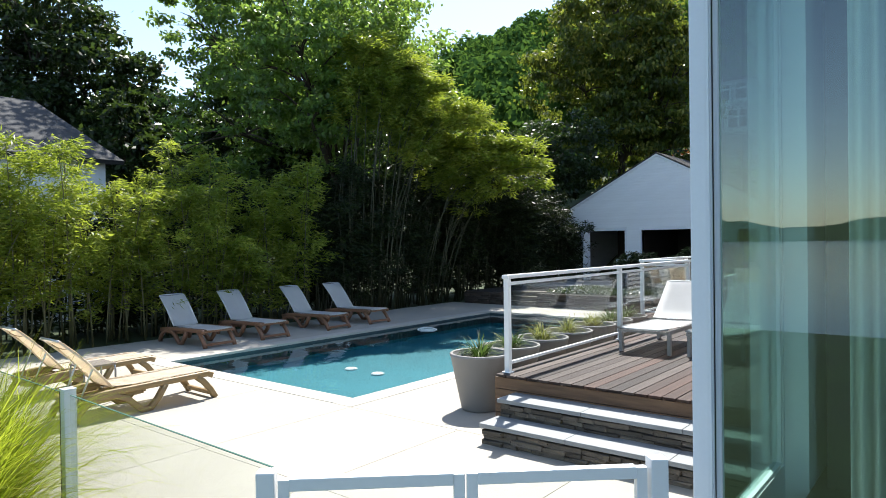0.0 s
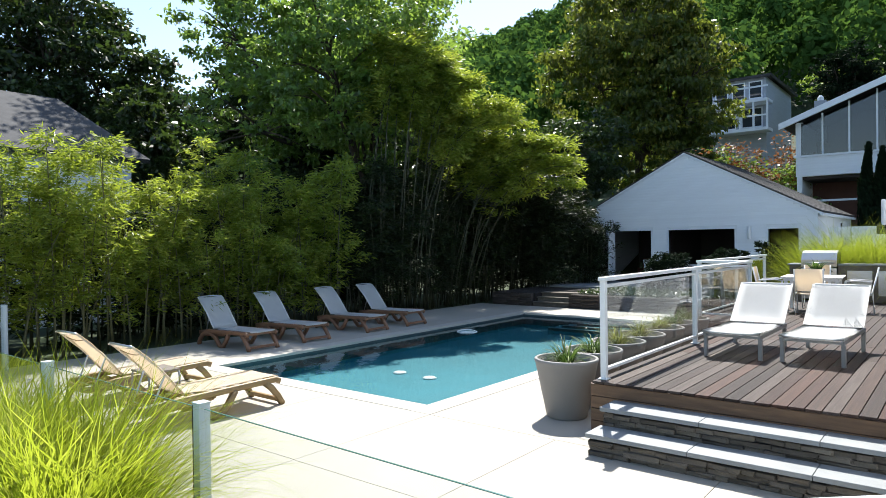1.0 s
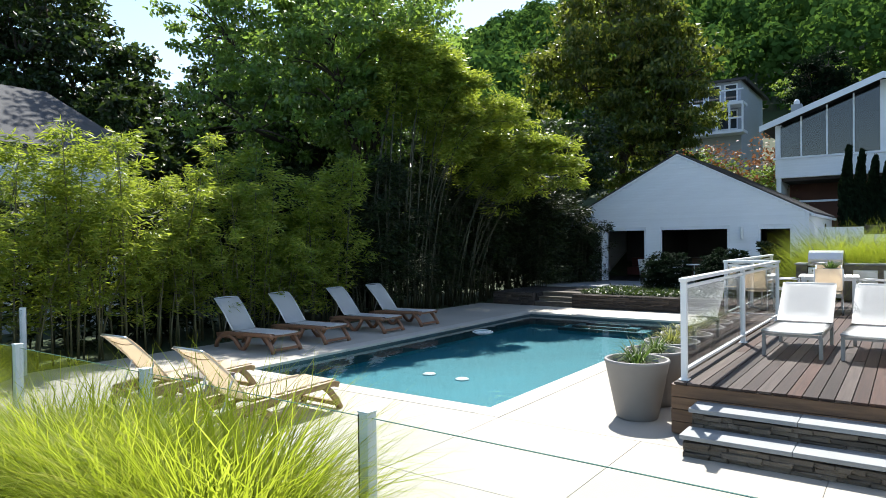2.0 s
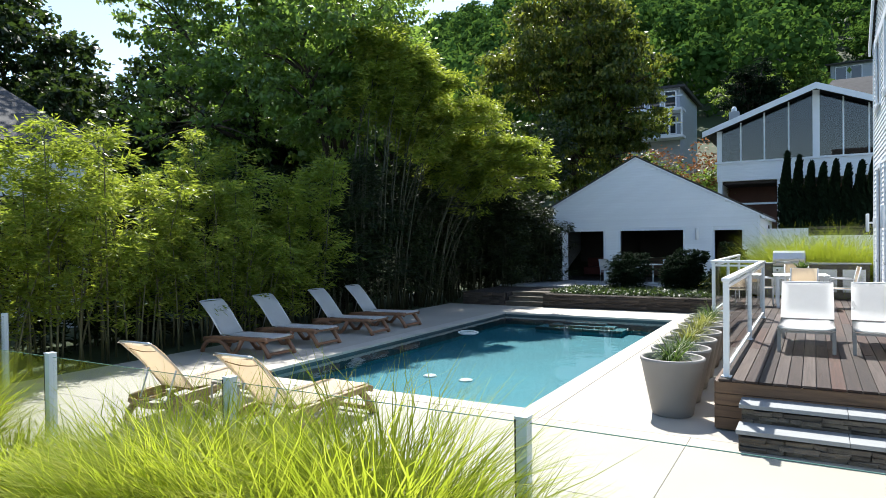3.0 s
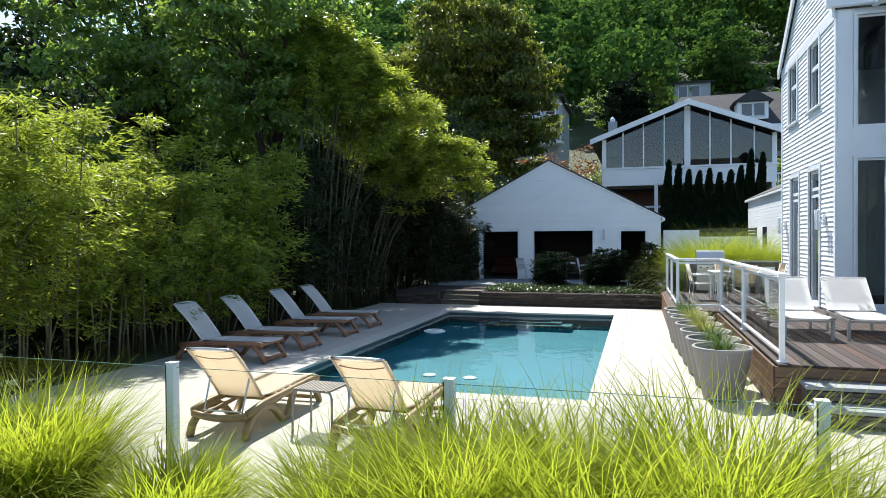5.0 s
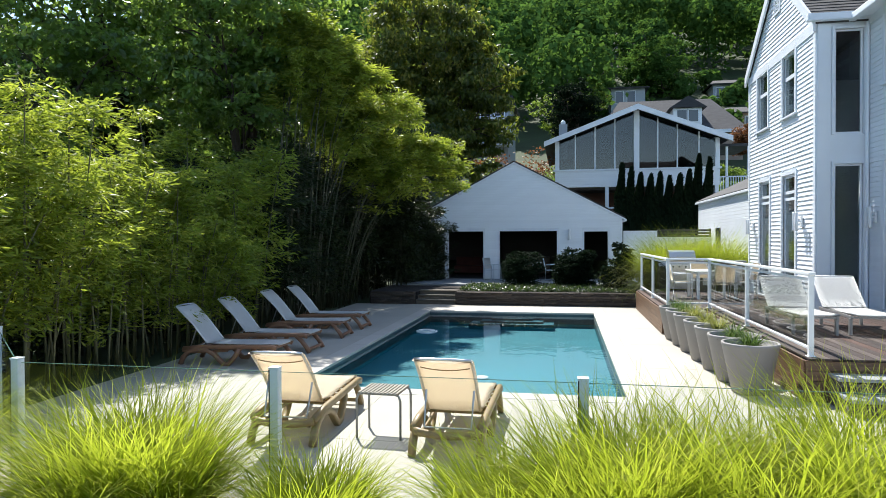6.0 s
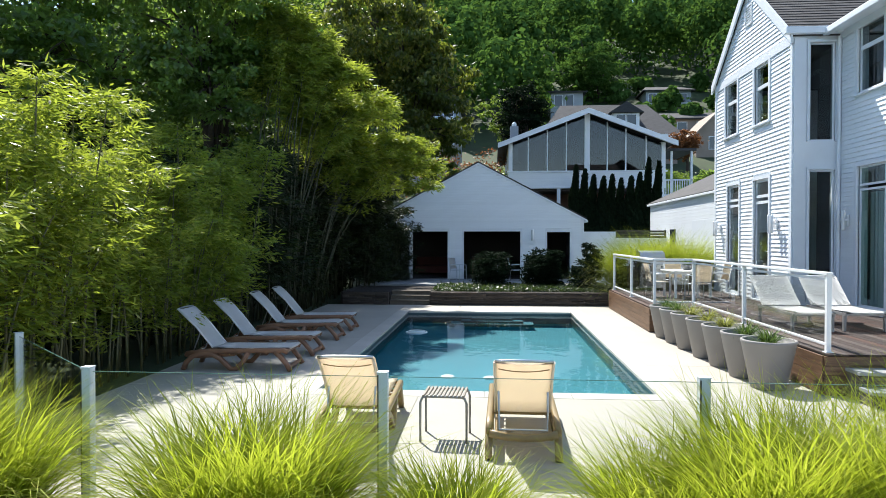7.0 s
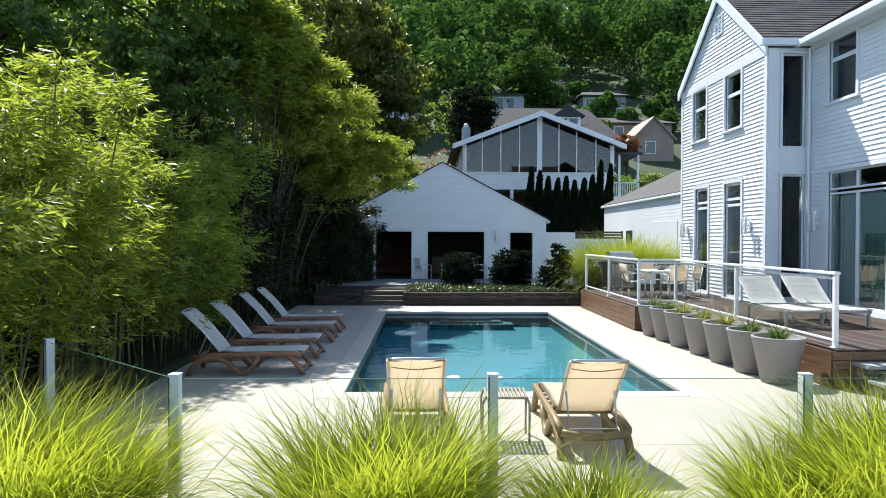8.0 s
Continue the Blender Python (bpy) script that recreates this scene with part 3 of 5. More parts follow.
    tagged(part("corner_post", box(-1.0, -.92, 3.02, 3.12, .2, 6.95, bevel=.008), TRIM), "white corner post of the glazed house end", "post", kind="structure")
    bl = bmesh.new()
    for k in range(60):
        a, b = 8.9 + k * .046, 8.9 + (k + 1) * .046
        q = [bl.verts.new(p) for p in ((-.74 + .02 * (k % 2), a, .62), (-.74 + .02 * ((k + 1) % 2), b, .62), (-.74 + .02 * ((k + 1) % 2), b, 3.2), (-.74 + .02 * (k % 2), a, 3.2))]
        bl.faces.new(q)
    bmesh.ops.solidify(bl, geom=bl.faces, thickness=.004)
    tagged(part("curtain", bl, CURTAIN), "pale sheer curtain drawn behind the sliding doors", "curtain")
    # hidden sides, floors and ceiling
    tagged(part("wall_east", box(5.3, 5.5, 3.05, 17.78, zb, 6.95), SIDING), "plain white east wall", "wall", kind="structure")
    tagged(part("wall_north", box(-1.8, 5.3, 17.58, 17.78, zb, 6.85), SIDING), "plain white north wall", "wall", kind="structure")
    # Room surfaces coloured dark so that the rooms behind the glass look unlit.
    tagged(part("floor", box(-.77, 5.3, 3.25, 17.58, .4, .58), UNLITROOM), "interior floor coloured dark as if unlit", "floor", kind="structure")
    tagged(part("ceiling", box(-.77, 5.3, 3.25, 17.58, 6.7, 6.8), UNLITROOM), "interior ceiling coloured dark as if unlit", "ceiling", kind="structure")
    tagged(part("wall_inner", box(.9, 1.0, 4.6, 17.5, .58, 6.7), UNLITROOM), "inner partition wall coloured dark as if unlit", "wall", kind="structure")
    tagged(part("wall_inner", box(-.7, 4.9, 4.55, 4.6, .58, 6.7), UNLITROOM), "inner partition wall coloured dark as if unlit", "wall", kind="structure")
    cu = bmesh.new()
    pts = [(i * .011, .03 * math.sin(i * 1.1)) for i in range(14)]
    for (a, b), (c, d) in zip(pts, pts[1:]):
        v = [cu.verts.new(p) for p in ((a, b, 0), (c, d, 0), (c, d, 5.6), (a, b, 5.6))]
        cu.faces.new(v)
    bmesh.ops.remove_doubles(cu, verts=cu.verts, dist=1e-4)
    bmesh.ops.solidify(cu, geom=cu.faces, thickness=.004)
    cme = mesh_of("curtain", cu, CURTAIN, True)
    for p in ((-.44, 3.5), (1.2, 3.45)):
        tagged(part("curtain", cme, None, at=Matrix.Translation((*p, .8))), "pale sheer curtain hanging behind the tinted glass", "curtain", "curtains in the glazed end")
    # roofs: cross gable and long wing
    roof = tagged(new("roof"), "dark shingle roof with white rakes", "roof", kind="structure")
    o = .10
    ym = (y0 + y1) / 2
    for s, e in ((y0, -1), (y1, 1)):
        z_e = 6.85 - o * 2.15 / (L / 2)
        roof_slab("roof_slope", [(-2.0 - o, s + e * o, z_e + .12), (3.0, s + e * o, z_e + .12), (3.0, ym, 9.14), (-2.0 - o, ym, 9.14)], .08, SHINGLE, "", 0, roof)
        d = Vector((0, ym - (s + e * o), 9.05 - z_e))
        bm = bmesh.new()
        prism([(s + e * o, z_e - .10), (s + e * o, z_e + .16), (ym, 9.20), (ym, 8.90)], .05, bm, Matrix(((0, 1, 0, -2.0 - o - .02), (1, 0, 0, 0), (0, 0, 1, 0), (0, 0, 0, 1))))
        part("rake_board", bm, TRIM, roof)
    roof_slab("roof_slope", [(-.97 - .35, 2.7, 6.98), (-.97 - .35, 13.4, 6.98), (2.6, 13.4, 9.3), (2.6, 2.7, 9.3)], .08, SHINGLE, "", 0, roof)
    roof_slab("roof_slope", [(6.2, 2.7, 6.98), (6.2, 18, 6.98), (2.6, 18, 9.3), (2.6, 2.7, 9.3)], .08, SHINGLE, "", 0, roof)
    part("gutter", box(-.97 - .43, -.97 - .30, 2.7, 12.45, 6.83, 6.97, bevel=.02), TRIM, roof)
    part("soffit", box(-.97 - .33, -.97, 2.7, 12.45, 6.90, 6.94), TRIM, roof)
    part("soffit", box(-2.25, -1.0, 12.30, 12.46, 6.86, 7.02, bevel=.02), TRIM, roof)
    for y, z in ((13.25, 2.55), (17.2, 2.5)):
        wall_lamp(pose(-2.03, y, z, 0, 0, -90))
    wall_lamp(pose(-1.0, 12.05, 2.6, 0, 0, -90))


def pool_house():
    x0, x1, y = -14.0, -5.05, 25.0
    L = x1 - x0
    f = lambda a, b, c, d: (a - x0, b - x0, c, d)
    holes = [f(-12.55, -10.85, .44, 2.5), f(-10.15, -7.73, .44, 2.5), f(-6.6, -5.64, .44, 2.47)]
    P = SOUTH(x0, y)
    pk = (-9.53 - x0, 5.40)
    ze = 3.02
    w = wall_body("wall_pool_house", L, 0.2, ze, .2, holes, P, SIDING, "white clapboard gable front of the pool house", peak=pk)
    m = .08
    grown = [(h[0] - m, h[1] + m, h[2] - m, h[3] + m) for h in holes] + [(0, .1, 0, ze), (L - .1, L, 0, ze)]

    def edge(z):
        s = max(0, (z - ze) / (pk[1] - ze))
        return (s * pk[0], L - s * (L - pk[0]))
    clapboards(w, L, .5, 5.34, .112, grown, P, edge, lip=.042)
    for a in (0, L - .1):
        part("corner_board", box(a, a + .1, -.034, 0, .45, ze), TRIM, w, at=P)
    for h in holes:
        bm = box(h[0] - m, h[0], -.04, .2, h[2], h[3] + m)
        box(h[1], h[1] + m, -.04, .2, h[2], h[3] + m, bm), box(h[0], h[1], -.04, .2, h[3], h[3] + m, bm)
        part("door_casing", bm, TRIM, w, at=P)
    for n, a in (("wall_pool_house_west", (x0, x0 + .2, y + .2, 33)), ("wall_pool_house_east", (x1 - .2, x1, y + .2, 33)), ("wall_pool_house_north", (x0 + .2, x1 - .2, 32.8, 33))):
        tagged(part(n, box(*a, .2, ze), SIDING), "plain white side wall of the pool house", "wall", kind="structure")
    # Pool house inside, its gloom set by the dark colour of these surfaces.
    tagged(part("floor", box(x0 + .2, x1 - .2, y + .2, 32.8, .2, .46), UNLITROOM), "pool house floor coloured dark as if unlit", "floor", kind="structure")
    tagged(part("ceiling", box(x0 + .2, x1 - .2, y + .2, 32.8, 2.9, 2.98), UNLITROOM), "pool house ceiling coloured dark as if unlit", "ceiling", kind="structure")
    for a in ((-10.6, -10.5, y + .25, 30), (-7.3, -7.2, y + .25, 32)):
        tagged(part("wall_inner", box(*a, .46, 2.7), UNLITROOM), "inner wall of the pool house coloured dark as if unlit", "wall", kind="structure")
    tagged(part("wall_inner", box(-13.4, -5, 30, 30.1, .46, 2.7), UNLITROOM), "inner wall of the pool house coloured dark as if unlit", "wall", kind="structure")
    roof = tagged(new("roof_pool_house"), "dark shingle gable roof of the pool house", "roof", kind="structure")
    px = -9.53
    for ex, s in ((x0, -1), (x1, 1)):
        k = (pk[1] - ze) / abs(px - ex)
        zz = ze - .12 * k + .1
        roof_slab("roof_slope", [(ex + s * .12, y - .07, zz), (ex + s * .12, 33.2, zz), (px, 33.2, pk[1] + .1), (px, y - .07, pk[1] + .1)], .05, SHINGLE, "", 0, roof)
        bm = prism([(ex + s * .12, zz - .13), (ex + s * .12, zz - .05), (px, pk[1] + .05), (px, pk[1] - .03)], .03, None, Matrix.Translation((0, y - .065, 0)))
        part("rake_board", bm, TRIM, roof)
    part("gutter", box(x1 + .06, x1 + .17, y - .07, 33.2, 2.88, 2.98, bevel=.02), TRIM, roof)
    d = thing("folding_door", (-12.5, y - .02, .46), "white folding door standing open at the pool house", "door")
    for k in range(2):
        f = part("leaf", box(-.02, .02, -.5 + k * .03, .0, .02, 2.0, bevel=.005), TRIM, d, at=pose(k * .12, 0, 0, 0, 0, 8 - 14 * k))
    s = thing("bar_cabinet", (-9.0, 28.6, .46), "dark wooden sideboard inside the pool house", "cabinet")
    part("body", box(-.9, .9, -.25, .25, .06, .85, bevel=.01), FASCIA, s)
    for k in range(3):
        part("door", box(-.86 + k * .58, -.30 + k * .58, -.27, -.252, .12, .8, bevel=.004), FASCIA, s)
    c = thing("sofa", (-11.8, 28.2, .46), "dark upholstered sofa inside the pool house", "sofa")
    part("seat", box(-.8, .8, -.4, .4, .1, .45, bevel=.05), DARKRED, c)
    part("backrest", box(-.8, .8, .22, .42, .45, .85, bevel=.05), DARKRED, c)
    t = thing("wall_lamp", pose(-7.22, y - .03, 2.35), "white slim outdoor wall lamp on the pool house", "wall lamp")
    part("bracket", box(-.05, .05, -.04, 0, -.1, .1, bevel=.008), WHITEMETAL, t)
    part("shade", lathe([(.05, -.24), (.06, -.22), (.06, .2), (.05, .22)], 16), WHITEMETAL, t, smooth=True, at=pose(0, -.1, 0))


def terrace():
    """The raised terrace before the pool house, with its dry-stone retaining wall and steps."""
    bm = box(-14.0, -12.35, 18.55, 24.98, -.05, .40)
    box(-12.35, -11.0, 19.3, 24.98, -.05, .40, bm), box(-11.0, -4.6, 18.55, 24.98, -.05, .40, bm)
    st = tagged(new("terrace_steps"), "three dark stone steps up to the terrace", "steps", kind="structure")
    for k in range(3):
        part("step", box(-12.33, -11.02, 18.4 + .3 * k, 18.75 + .3 * k, -.02, .14 * (k + 1) - .04), STONE, st)
        part("tread", box(-12.34, -11.01, 18.36 + .3 * k, 18.76 + .3 * k, .14 * (k + 1) - .04, .14 * (k + 1), bevel=.005), STONE, st)
    tagged(part("terrace", bm, SOIL), "planted terrace bed before the pool house", "terrace", kind="structure")
    walk_ = tagged(new("terrace_paving"), "grey stone terrace paving before the pool house", "paving", kind="structure")
    me = mesh_of("paving_slab", box(-.735, .735, -.44, .44, 0, .06, bevel=.006), BLUESTONE)
    for i in range(6):
        for j in range(4):
            part("paving_slab", me, None, walk_, at=Matrix.Translation((-13.2 + i * 1.48, 21.9 + j * .89, .4)))


def stone_wall(name, x0, x1, z0, z1, place, seed, label, depth=.12, heights=(.038, .055, .075), widths=(.2, .28, .38, .5), mat=None):
    """A dry-stone face along local x, each stone a piece of its own, before a dark core, under a cap."""
    rng = random.Random(seed)
    root = tagged(new(name), label, "stone wall", kind="structure")
    root.matrix_basis = place
    part("core", box(x0 + .02, x1 - .02, .03, depth + .15, z0, z1), SOIL, root)
    shapes = []
    for w in widths:
        for h in heights:
            bm = box(-w / 2, w / 2, -.03, .09, 0, h, bevel=.006)
            for v in bm.verts:
                v.co += Vector((rng.uniform(-.012, .012), rng.uniform(-.014, .014), rng.uniform(-.007, .007)))
            shapes.append((w, h, mesh_of("stone", bm, mat or STONE)))
    z = z0
    while z < z1 - .02:
        h = rng.choice(heights)
        if z + h > z1 - .02:
            h = min(heights, key=lambda q: abs(q - (z1 - z)))
        x = x0
        while x < x1 - .04:
            w, _, me = rng.choice([s for s in shapes if s[1] == h])
            k = min(1, (x1 - x) / w)
            part("stone", me, None, root, at=Matrix.Translation((x + w * k / 2, rng.uniform(-.024, .02), z)) @ Matrix.Diagonal((k * .985, 1, min(1, (z1 - z) / h) * .95, 1)))
            x += w * k
        z += h
    return root


def deck():
    z = .59
    root = tagged(new("deck"), "raised weathered hardwood deck of long planks", "deck", kind="structure")
    rng = random.Random(4)
    w, gap = .138, .009
    shared = {}
    x = -5.24
    while x < -1.0:
        a, b = (12.35 if x < -4.35 else 6.2), (17.75 if x + w < -2.04 else 12.46)
        cuts = [a]
        while cuts[-1] < b - .05:
            nxt = cuts[-1] + rng.choice((2.4, 3.0, 3.6, 4.2))
            cuts.append(b if b - nxt < .9 else nxt)
        for e, f in zip(cuts, cuts[1:]):
            mat = rng.choice(DECKS)
            key = (round(f - e, 2), mat.name)
            if key not in shared:
                h = (f - e) / 2 - .002
                shared[key] = mesh_of("plank", box(-(w - gap) / 2, (w - gap) / 2, -h, h, -.025, 0, bevel=.003), mat)
            part("plank", shared[key], None, root, at=Matrix.Translation((x + w / 2, (e + f) / 2, z + rng.uniform(-.0015, .0015))))
        x += w
    part("deck_frame", box(-4.26, -1.0, 6.28, 17.7, 0, z - .03), BLACK, root)
    part("deck_frame", box(-5.18, -4.262, 12.42, 17.7, 0, z - .03), BLACK, root)
    n = 4
    for k in range(n):
        a, b = .02 + k * (z - .05) / n, .02 + (k + 1) * (z - .05) / n - .006
        for q in ((-4.30, -1.0, 6.23, 6.265), (-4.32, -4.285, 6.265, 12.35), (-5.26, -5.225, 12.385, 17.75), (-5.26, -4.32, 12.35, 12.385)):
            part("fascia_board", box(*q, a, b, bevel=.003), FASCIA, root)
    # two stone steps with bluestone treads
    for k, (y, zt) in enumerate(((5.54, .215), (5.88, .405))):
        r = stone_wall("stone_step_%d" % (k + 1), -4.0 + .0 * k, -1.02, 0 if k == 0 else .21, zt - .045, pose(0, y + .05, 0), 7 + k, "ledge stone step with a bluestone tread", depth=.25, heights=(.024, .036, .05), widths=(.11, .17, .25, .36))
        me = None
        for i in range(3):
            a, b = -4.03 + i * 1.0, -4.03 + (i + 1) * 1.0 - .004
            part("tread", box(a, b, -.06, .30 if k == 0 else .33, zt - .045, zt, bevel=.006), BLUESTONE, r)
        part("side", box(-4.01, -3.985, .02, .3, 0, zt - .046), STONE, r)


def balustrade():
    """White posts and rails with glass panels along the pool side of the deck."""
    z, top = .59, 1.72
    runs = [((-4.2, 6.36), (-4.2, 12.55), 2), ((-4.2, 12.55), (-5.1, 12.55), 1), ((-5.1, 12.55), (-5.1, 17.68), 2)]
    root = thing("glass_balustrade", (0, 0, 0), "white metal balustrade with clear glass panels on the deck", "railing")
    posts = set()
    for a, b, n in runs:
        a, b = Vector((*a, 0)), Vector((*b, 0))
        d = (b - a).normalized()
        ang = math.degrees(math.atan2(d.y, d.x))
        Lr = (b - a).length
        for i in range(n + 1):
            p = a.lerp(b, i / n)
            posts.add((round(p.x, 3), round(p.y, 3)))
        part("top_rail", box(-.05, Lr + .05, -.045, .045, top - .045, top, bevel=.01), WHITEMETAL, root, at=pose(*a, 0, 0, ang))
        part("bottom_rail", box(.035, Lr - .035, -.022, .022, z + .09, z + .125, bevel=.006), WHITEMETAL, root, at=pose(*a, 0, 0, ang))
        for i in range(n):
            s, e = Lr * i / n + .035, Lr * (i + 1) / n - .035
            g = part("glass_panel", box(s, e, -.004, .004, z + .125, top - .12), BALUSTRADE, root, at=pose(*a, 0, 0, ang))
            g.visible_shadow = False
            part("under_rail", box(s, e, -.018, .018, top - .12, top - .085), WHITEMETAL, root, at=pose(*a, 0, 0, ang))
    me = mesh_of("post", box(-.032, .032, -.032, .032, z, top - .045, bevel=.006), WHITEMETAL)
    foot = mesh_of("post_foot", box(-.055, .055, -.055, .055, z, z + .012, bevel=.004), WHITEMETAL)
    for p in sorted(posts):
        q = part("post", me, None, root, at=Matrix.Translation((*p, 0)))
        part("post_foot", foot, None, q)


def glass_fence():
    """Frameless glass panels between slim aluminium posts on the south side of the patio."""
    root = thing("glass_fence", (0, 0, 0), "clear glass pool fence with slim pale aluminium posts", "fence")
    pts = [(-2.42, 1.80), (-4.83, 1.86), (-7.30, 1.88), (-9.77, 1.90), (-12.23, 1.92), (-14.2, 3.72)]
    me = mesh_of("post", box(-.04, .04, -.04, .04, 0, 1.13, bevel=.006), ALU)
    cap = mesh_of("cap", box(-.043, .043, -.043, .043, 1.13, 1.14, bevel=.003), ALU)
    slot = mesh_of("gasket", box(-.005, .005, -.042, .042, .05, 1.12), BLACK)
    for i, p in enumerate(pts[1:], 1):
        a = Vector(p) - Vector(pts[i - 1])
        q = part("post", me, None, root, at=pose(*p, 0, 0, 0, math.degrees(math.atan2(a.y, a.x))))
        part("cap", cap, None, q)
        part("gasket", slot, None, q, at=pose(.034, 0, 0))
    for a, b in zip(pts, pts[1:]):
        a, b = Vector((*a, 0)), Vector((*b, 0))
        d = b - a
        m = pose(*a, 0, 0, math.degrees(math.atan2(d.y, d.x)))
        g = part("glass_panel", box(.045, d.length - .045, -.005, .005, .06, 1.096), BALUSTRADE, root, at=m)
        g.visible_shadow = False
        part("glass_edge", box(.045, d.length - .045, -.005, .005, 1.0965, 1.10), GLASSEDGE, g)


def gate():
    a, b = Vector((-2.40, 1.72, 0)), Vector((-1.12, 2.90, 0))
    d = b - a
    m = pose(*a, 0, 0, math.degrees(math.atan2(d.y, d.x)))
    t = thing("garden_gate", m, "white two-leaf metal garden gate beside the house", "gate")
    L = d.length
    for s in (0, L):
        part("post", box(s - .04, s + .04, -.04, .04, 0, 1.12, bevel=.008), WHITEMETAL, t)
    for s, e in ((.05, L / 2 - .004), (L / 2 + .004, L - .05)):
        bm = box(s, s + .05, -.02, .02, .08, 1.08, bevel=.004)
        box(e - .05, e, -.02, .02, .08, 1.08, bm, .004)
        box(s + .05, e - .05, -.025, .025, 1.03, 1.085, bm, .004)
        box(s + .05, e - .05, -.02, .02, .08, .13, bm, .004)
        leaf = part("leaf", bm, WHITEMETAL, t)
        g = part("glass_panel", box(s + .05, e - .05, -.004, .004, .13, 1.03), BALUSTRADE, leaf)
        g.visible_shadow = False



ground()
pool()
terrace()
balustrade()
glass_fence()
gate()


# ---------------------------------------------------------------- furniture
def bezier(a, b, c, n):
    a, b, c = Vector(a), Vector(b), Vector(c)
    return [a.lerp(b, i / n).lerp(b.lerp(c, i / n), i / n) for i in range(n + 1)]


def bar(points, w, h):
    """A flat moulded bar, w wide across x and h deep, along points in the y-z plane."""
    bm = bmesh.new()
    pts = [Vector(p) for p in points]
    rings = []
    for i, p in enumerate(pts):
        d = (pts[min(i + 1, len(pts) - 1)] - pts[max(i - 1, 0)]).normalized()
        n = Vector((0, -d.z, d.y))
        rings.append([bm.verts.new(p + Vector((sx * w / 2, 0, 0)) + n * sz * h / 2) for sx, sz in ((-1, -.7), (-.7, -1), (.7, -1), (1, -.7), (1, .7), (.7, 1), (-.7, 1), (-1, .7))])
    for a, b in zip(rings, rings[1:]):
        for k in range(8):
            bm.faces.new((a[k], a[(k + 1) % 8], b[(k + 1) % 8], b[k]))
    bm.faces.new(rings[0])
    bm.faces.new(rings[-1][::-1])
    bmesh.ops.recalc_face_normals(bm, faces=bm.faces)
    return bm


def sling(points, w, thick=.008, sag=.0):
    """Fabric stretched across x along points in the y-z plane."""
    bm = bmesh.new()
    rows = []
    n = 6
    for p in points:
        rows.append([bm.verts.new((w * (k / n - .5), p[0], p[1] - sag * (1 - (2 * k / n - 1) ** 2))) for k in range(n + 1)])
    for a, b in zip(rows, rows[1:]):
        for k in range(n):
            bm.faces.new((a[k], a[k + 1], b[k + 1], b[k]))
    bmesh.ops.solidify(bm, geom=bm.faces, thickness=thick)
    return bm


def resin_lounger(m, frame_mat, fabric, label, group):
    """A moulded resin sun lounger; head at local y 0, foot towards +y."""
    t = thing("sun_lounger", m, label, "sun lounger", group)
    W = .31
    for s in (-.345, .345):
        part("side_rail", bar([(s, .20, .27), (s, .5, .31), (s, 1.0, .32), (s, 1.6, .335), (s, 1.86, .34), (s, 1.93, .31)], .062, .075), frame_mat, t, smooth=True)
        part("arch_leg", bar([(s, .14, .0), (s, .19, .12), (s, .30, .22), (s, .46, .27), (s, .64, .26), (s, .78, .19), (s, .88, .09), (s, .96, .02), (s, 1.06, .03), (s, 1.16, .14), (s, 1.26, .30)], .075, .075), frame_mat, t, smooth=True)
        part("foot_leg", bar([(s, 1.70, .32), (s, 1.80, .24), (s, 1.90, .12), (s, 1.97, 0)], .07, .075), frame_mat, t, smooth=True)
        part("inner_rail", bar([(s * .8, .22, .20), (s * .8, .6, .22), (s * .8, 1.0, .25)], .03, .05), frame_mat, t)
    for y, z in ((1.0, .27), (1.93, .06), (1.9, .33)):
        part("crossbar", box(-W, W, y - .025, y + .025, z - .025, z + .03, bevel=.01), frame_mat, t)
    part("rear_bar", tube(bezier((-.34, .19, .25), (0, .17, .17), (.34, .19, .25), 8), .032, 8, flat=1.3), frame_mat, t, smooth=True)
    for k in range(6):
        part("seat_slat", box(-.3, .3, .72 + k * .2, .77 + k * .2, .30, .325), frame_mat, t)
    hinge, top = (.62, .36), (.02, 1.0)
    for s in (-W + .03, W - .03):
        part("back_rail", tube([(s, hinge[0], hinge[1]), (s, .34, .70), (s, top[0], top[1])], .014), fabric, t, smooth=True)
    part("headrest_bar", tube(bezier((-W + .03, top[0], top[1]), (0, top[0] - .05, top[1] + .02), (W - .03, top[0], top[1]), 8), .015), STEEL, t, smooth=True)
    part("back_sling", sling([(.62, .365), (.48, .53), (.34, .705), (.20, .86), (.06, .985), (.02, 1.0), (.0, .985)], 2 * W - .02, sag=.012), fabric, t, smooth=True)
    part("pillow_seam", tube(bezier((-W + .06, .125, .905), (0, .16, .845), (W - .06, .125, .905), 8), .006, 6), frame_mat, t)
    part("seat_sling", sling([(.60, .365), (.9, .36), (1.3, .365), (1.7, .375), (1.93, .38), (1.96, .36)], 2 * W - .02, sag=.008), fabric, t, smooth=True)
    part("back_support", tube([(-W + .06, .40, .62), (-W + .07, .26, .27), (W - .07, .26, .27), (W - .06, .40, .62)], .012), STEEL, t, "grey metal support bracket")
    return t


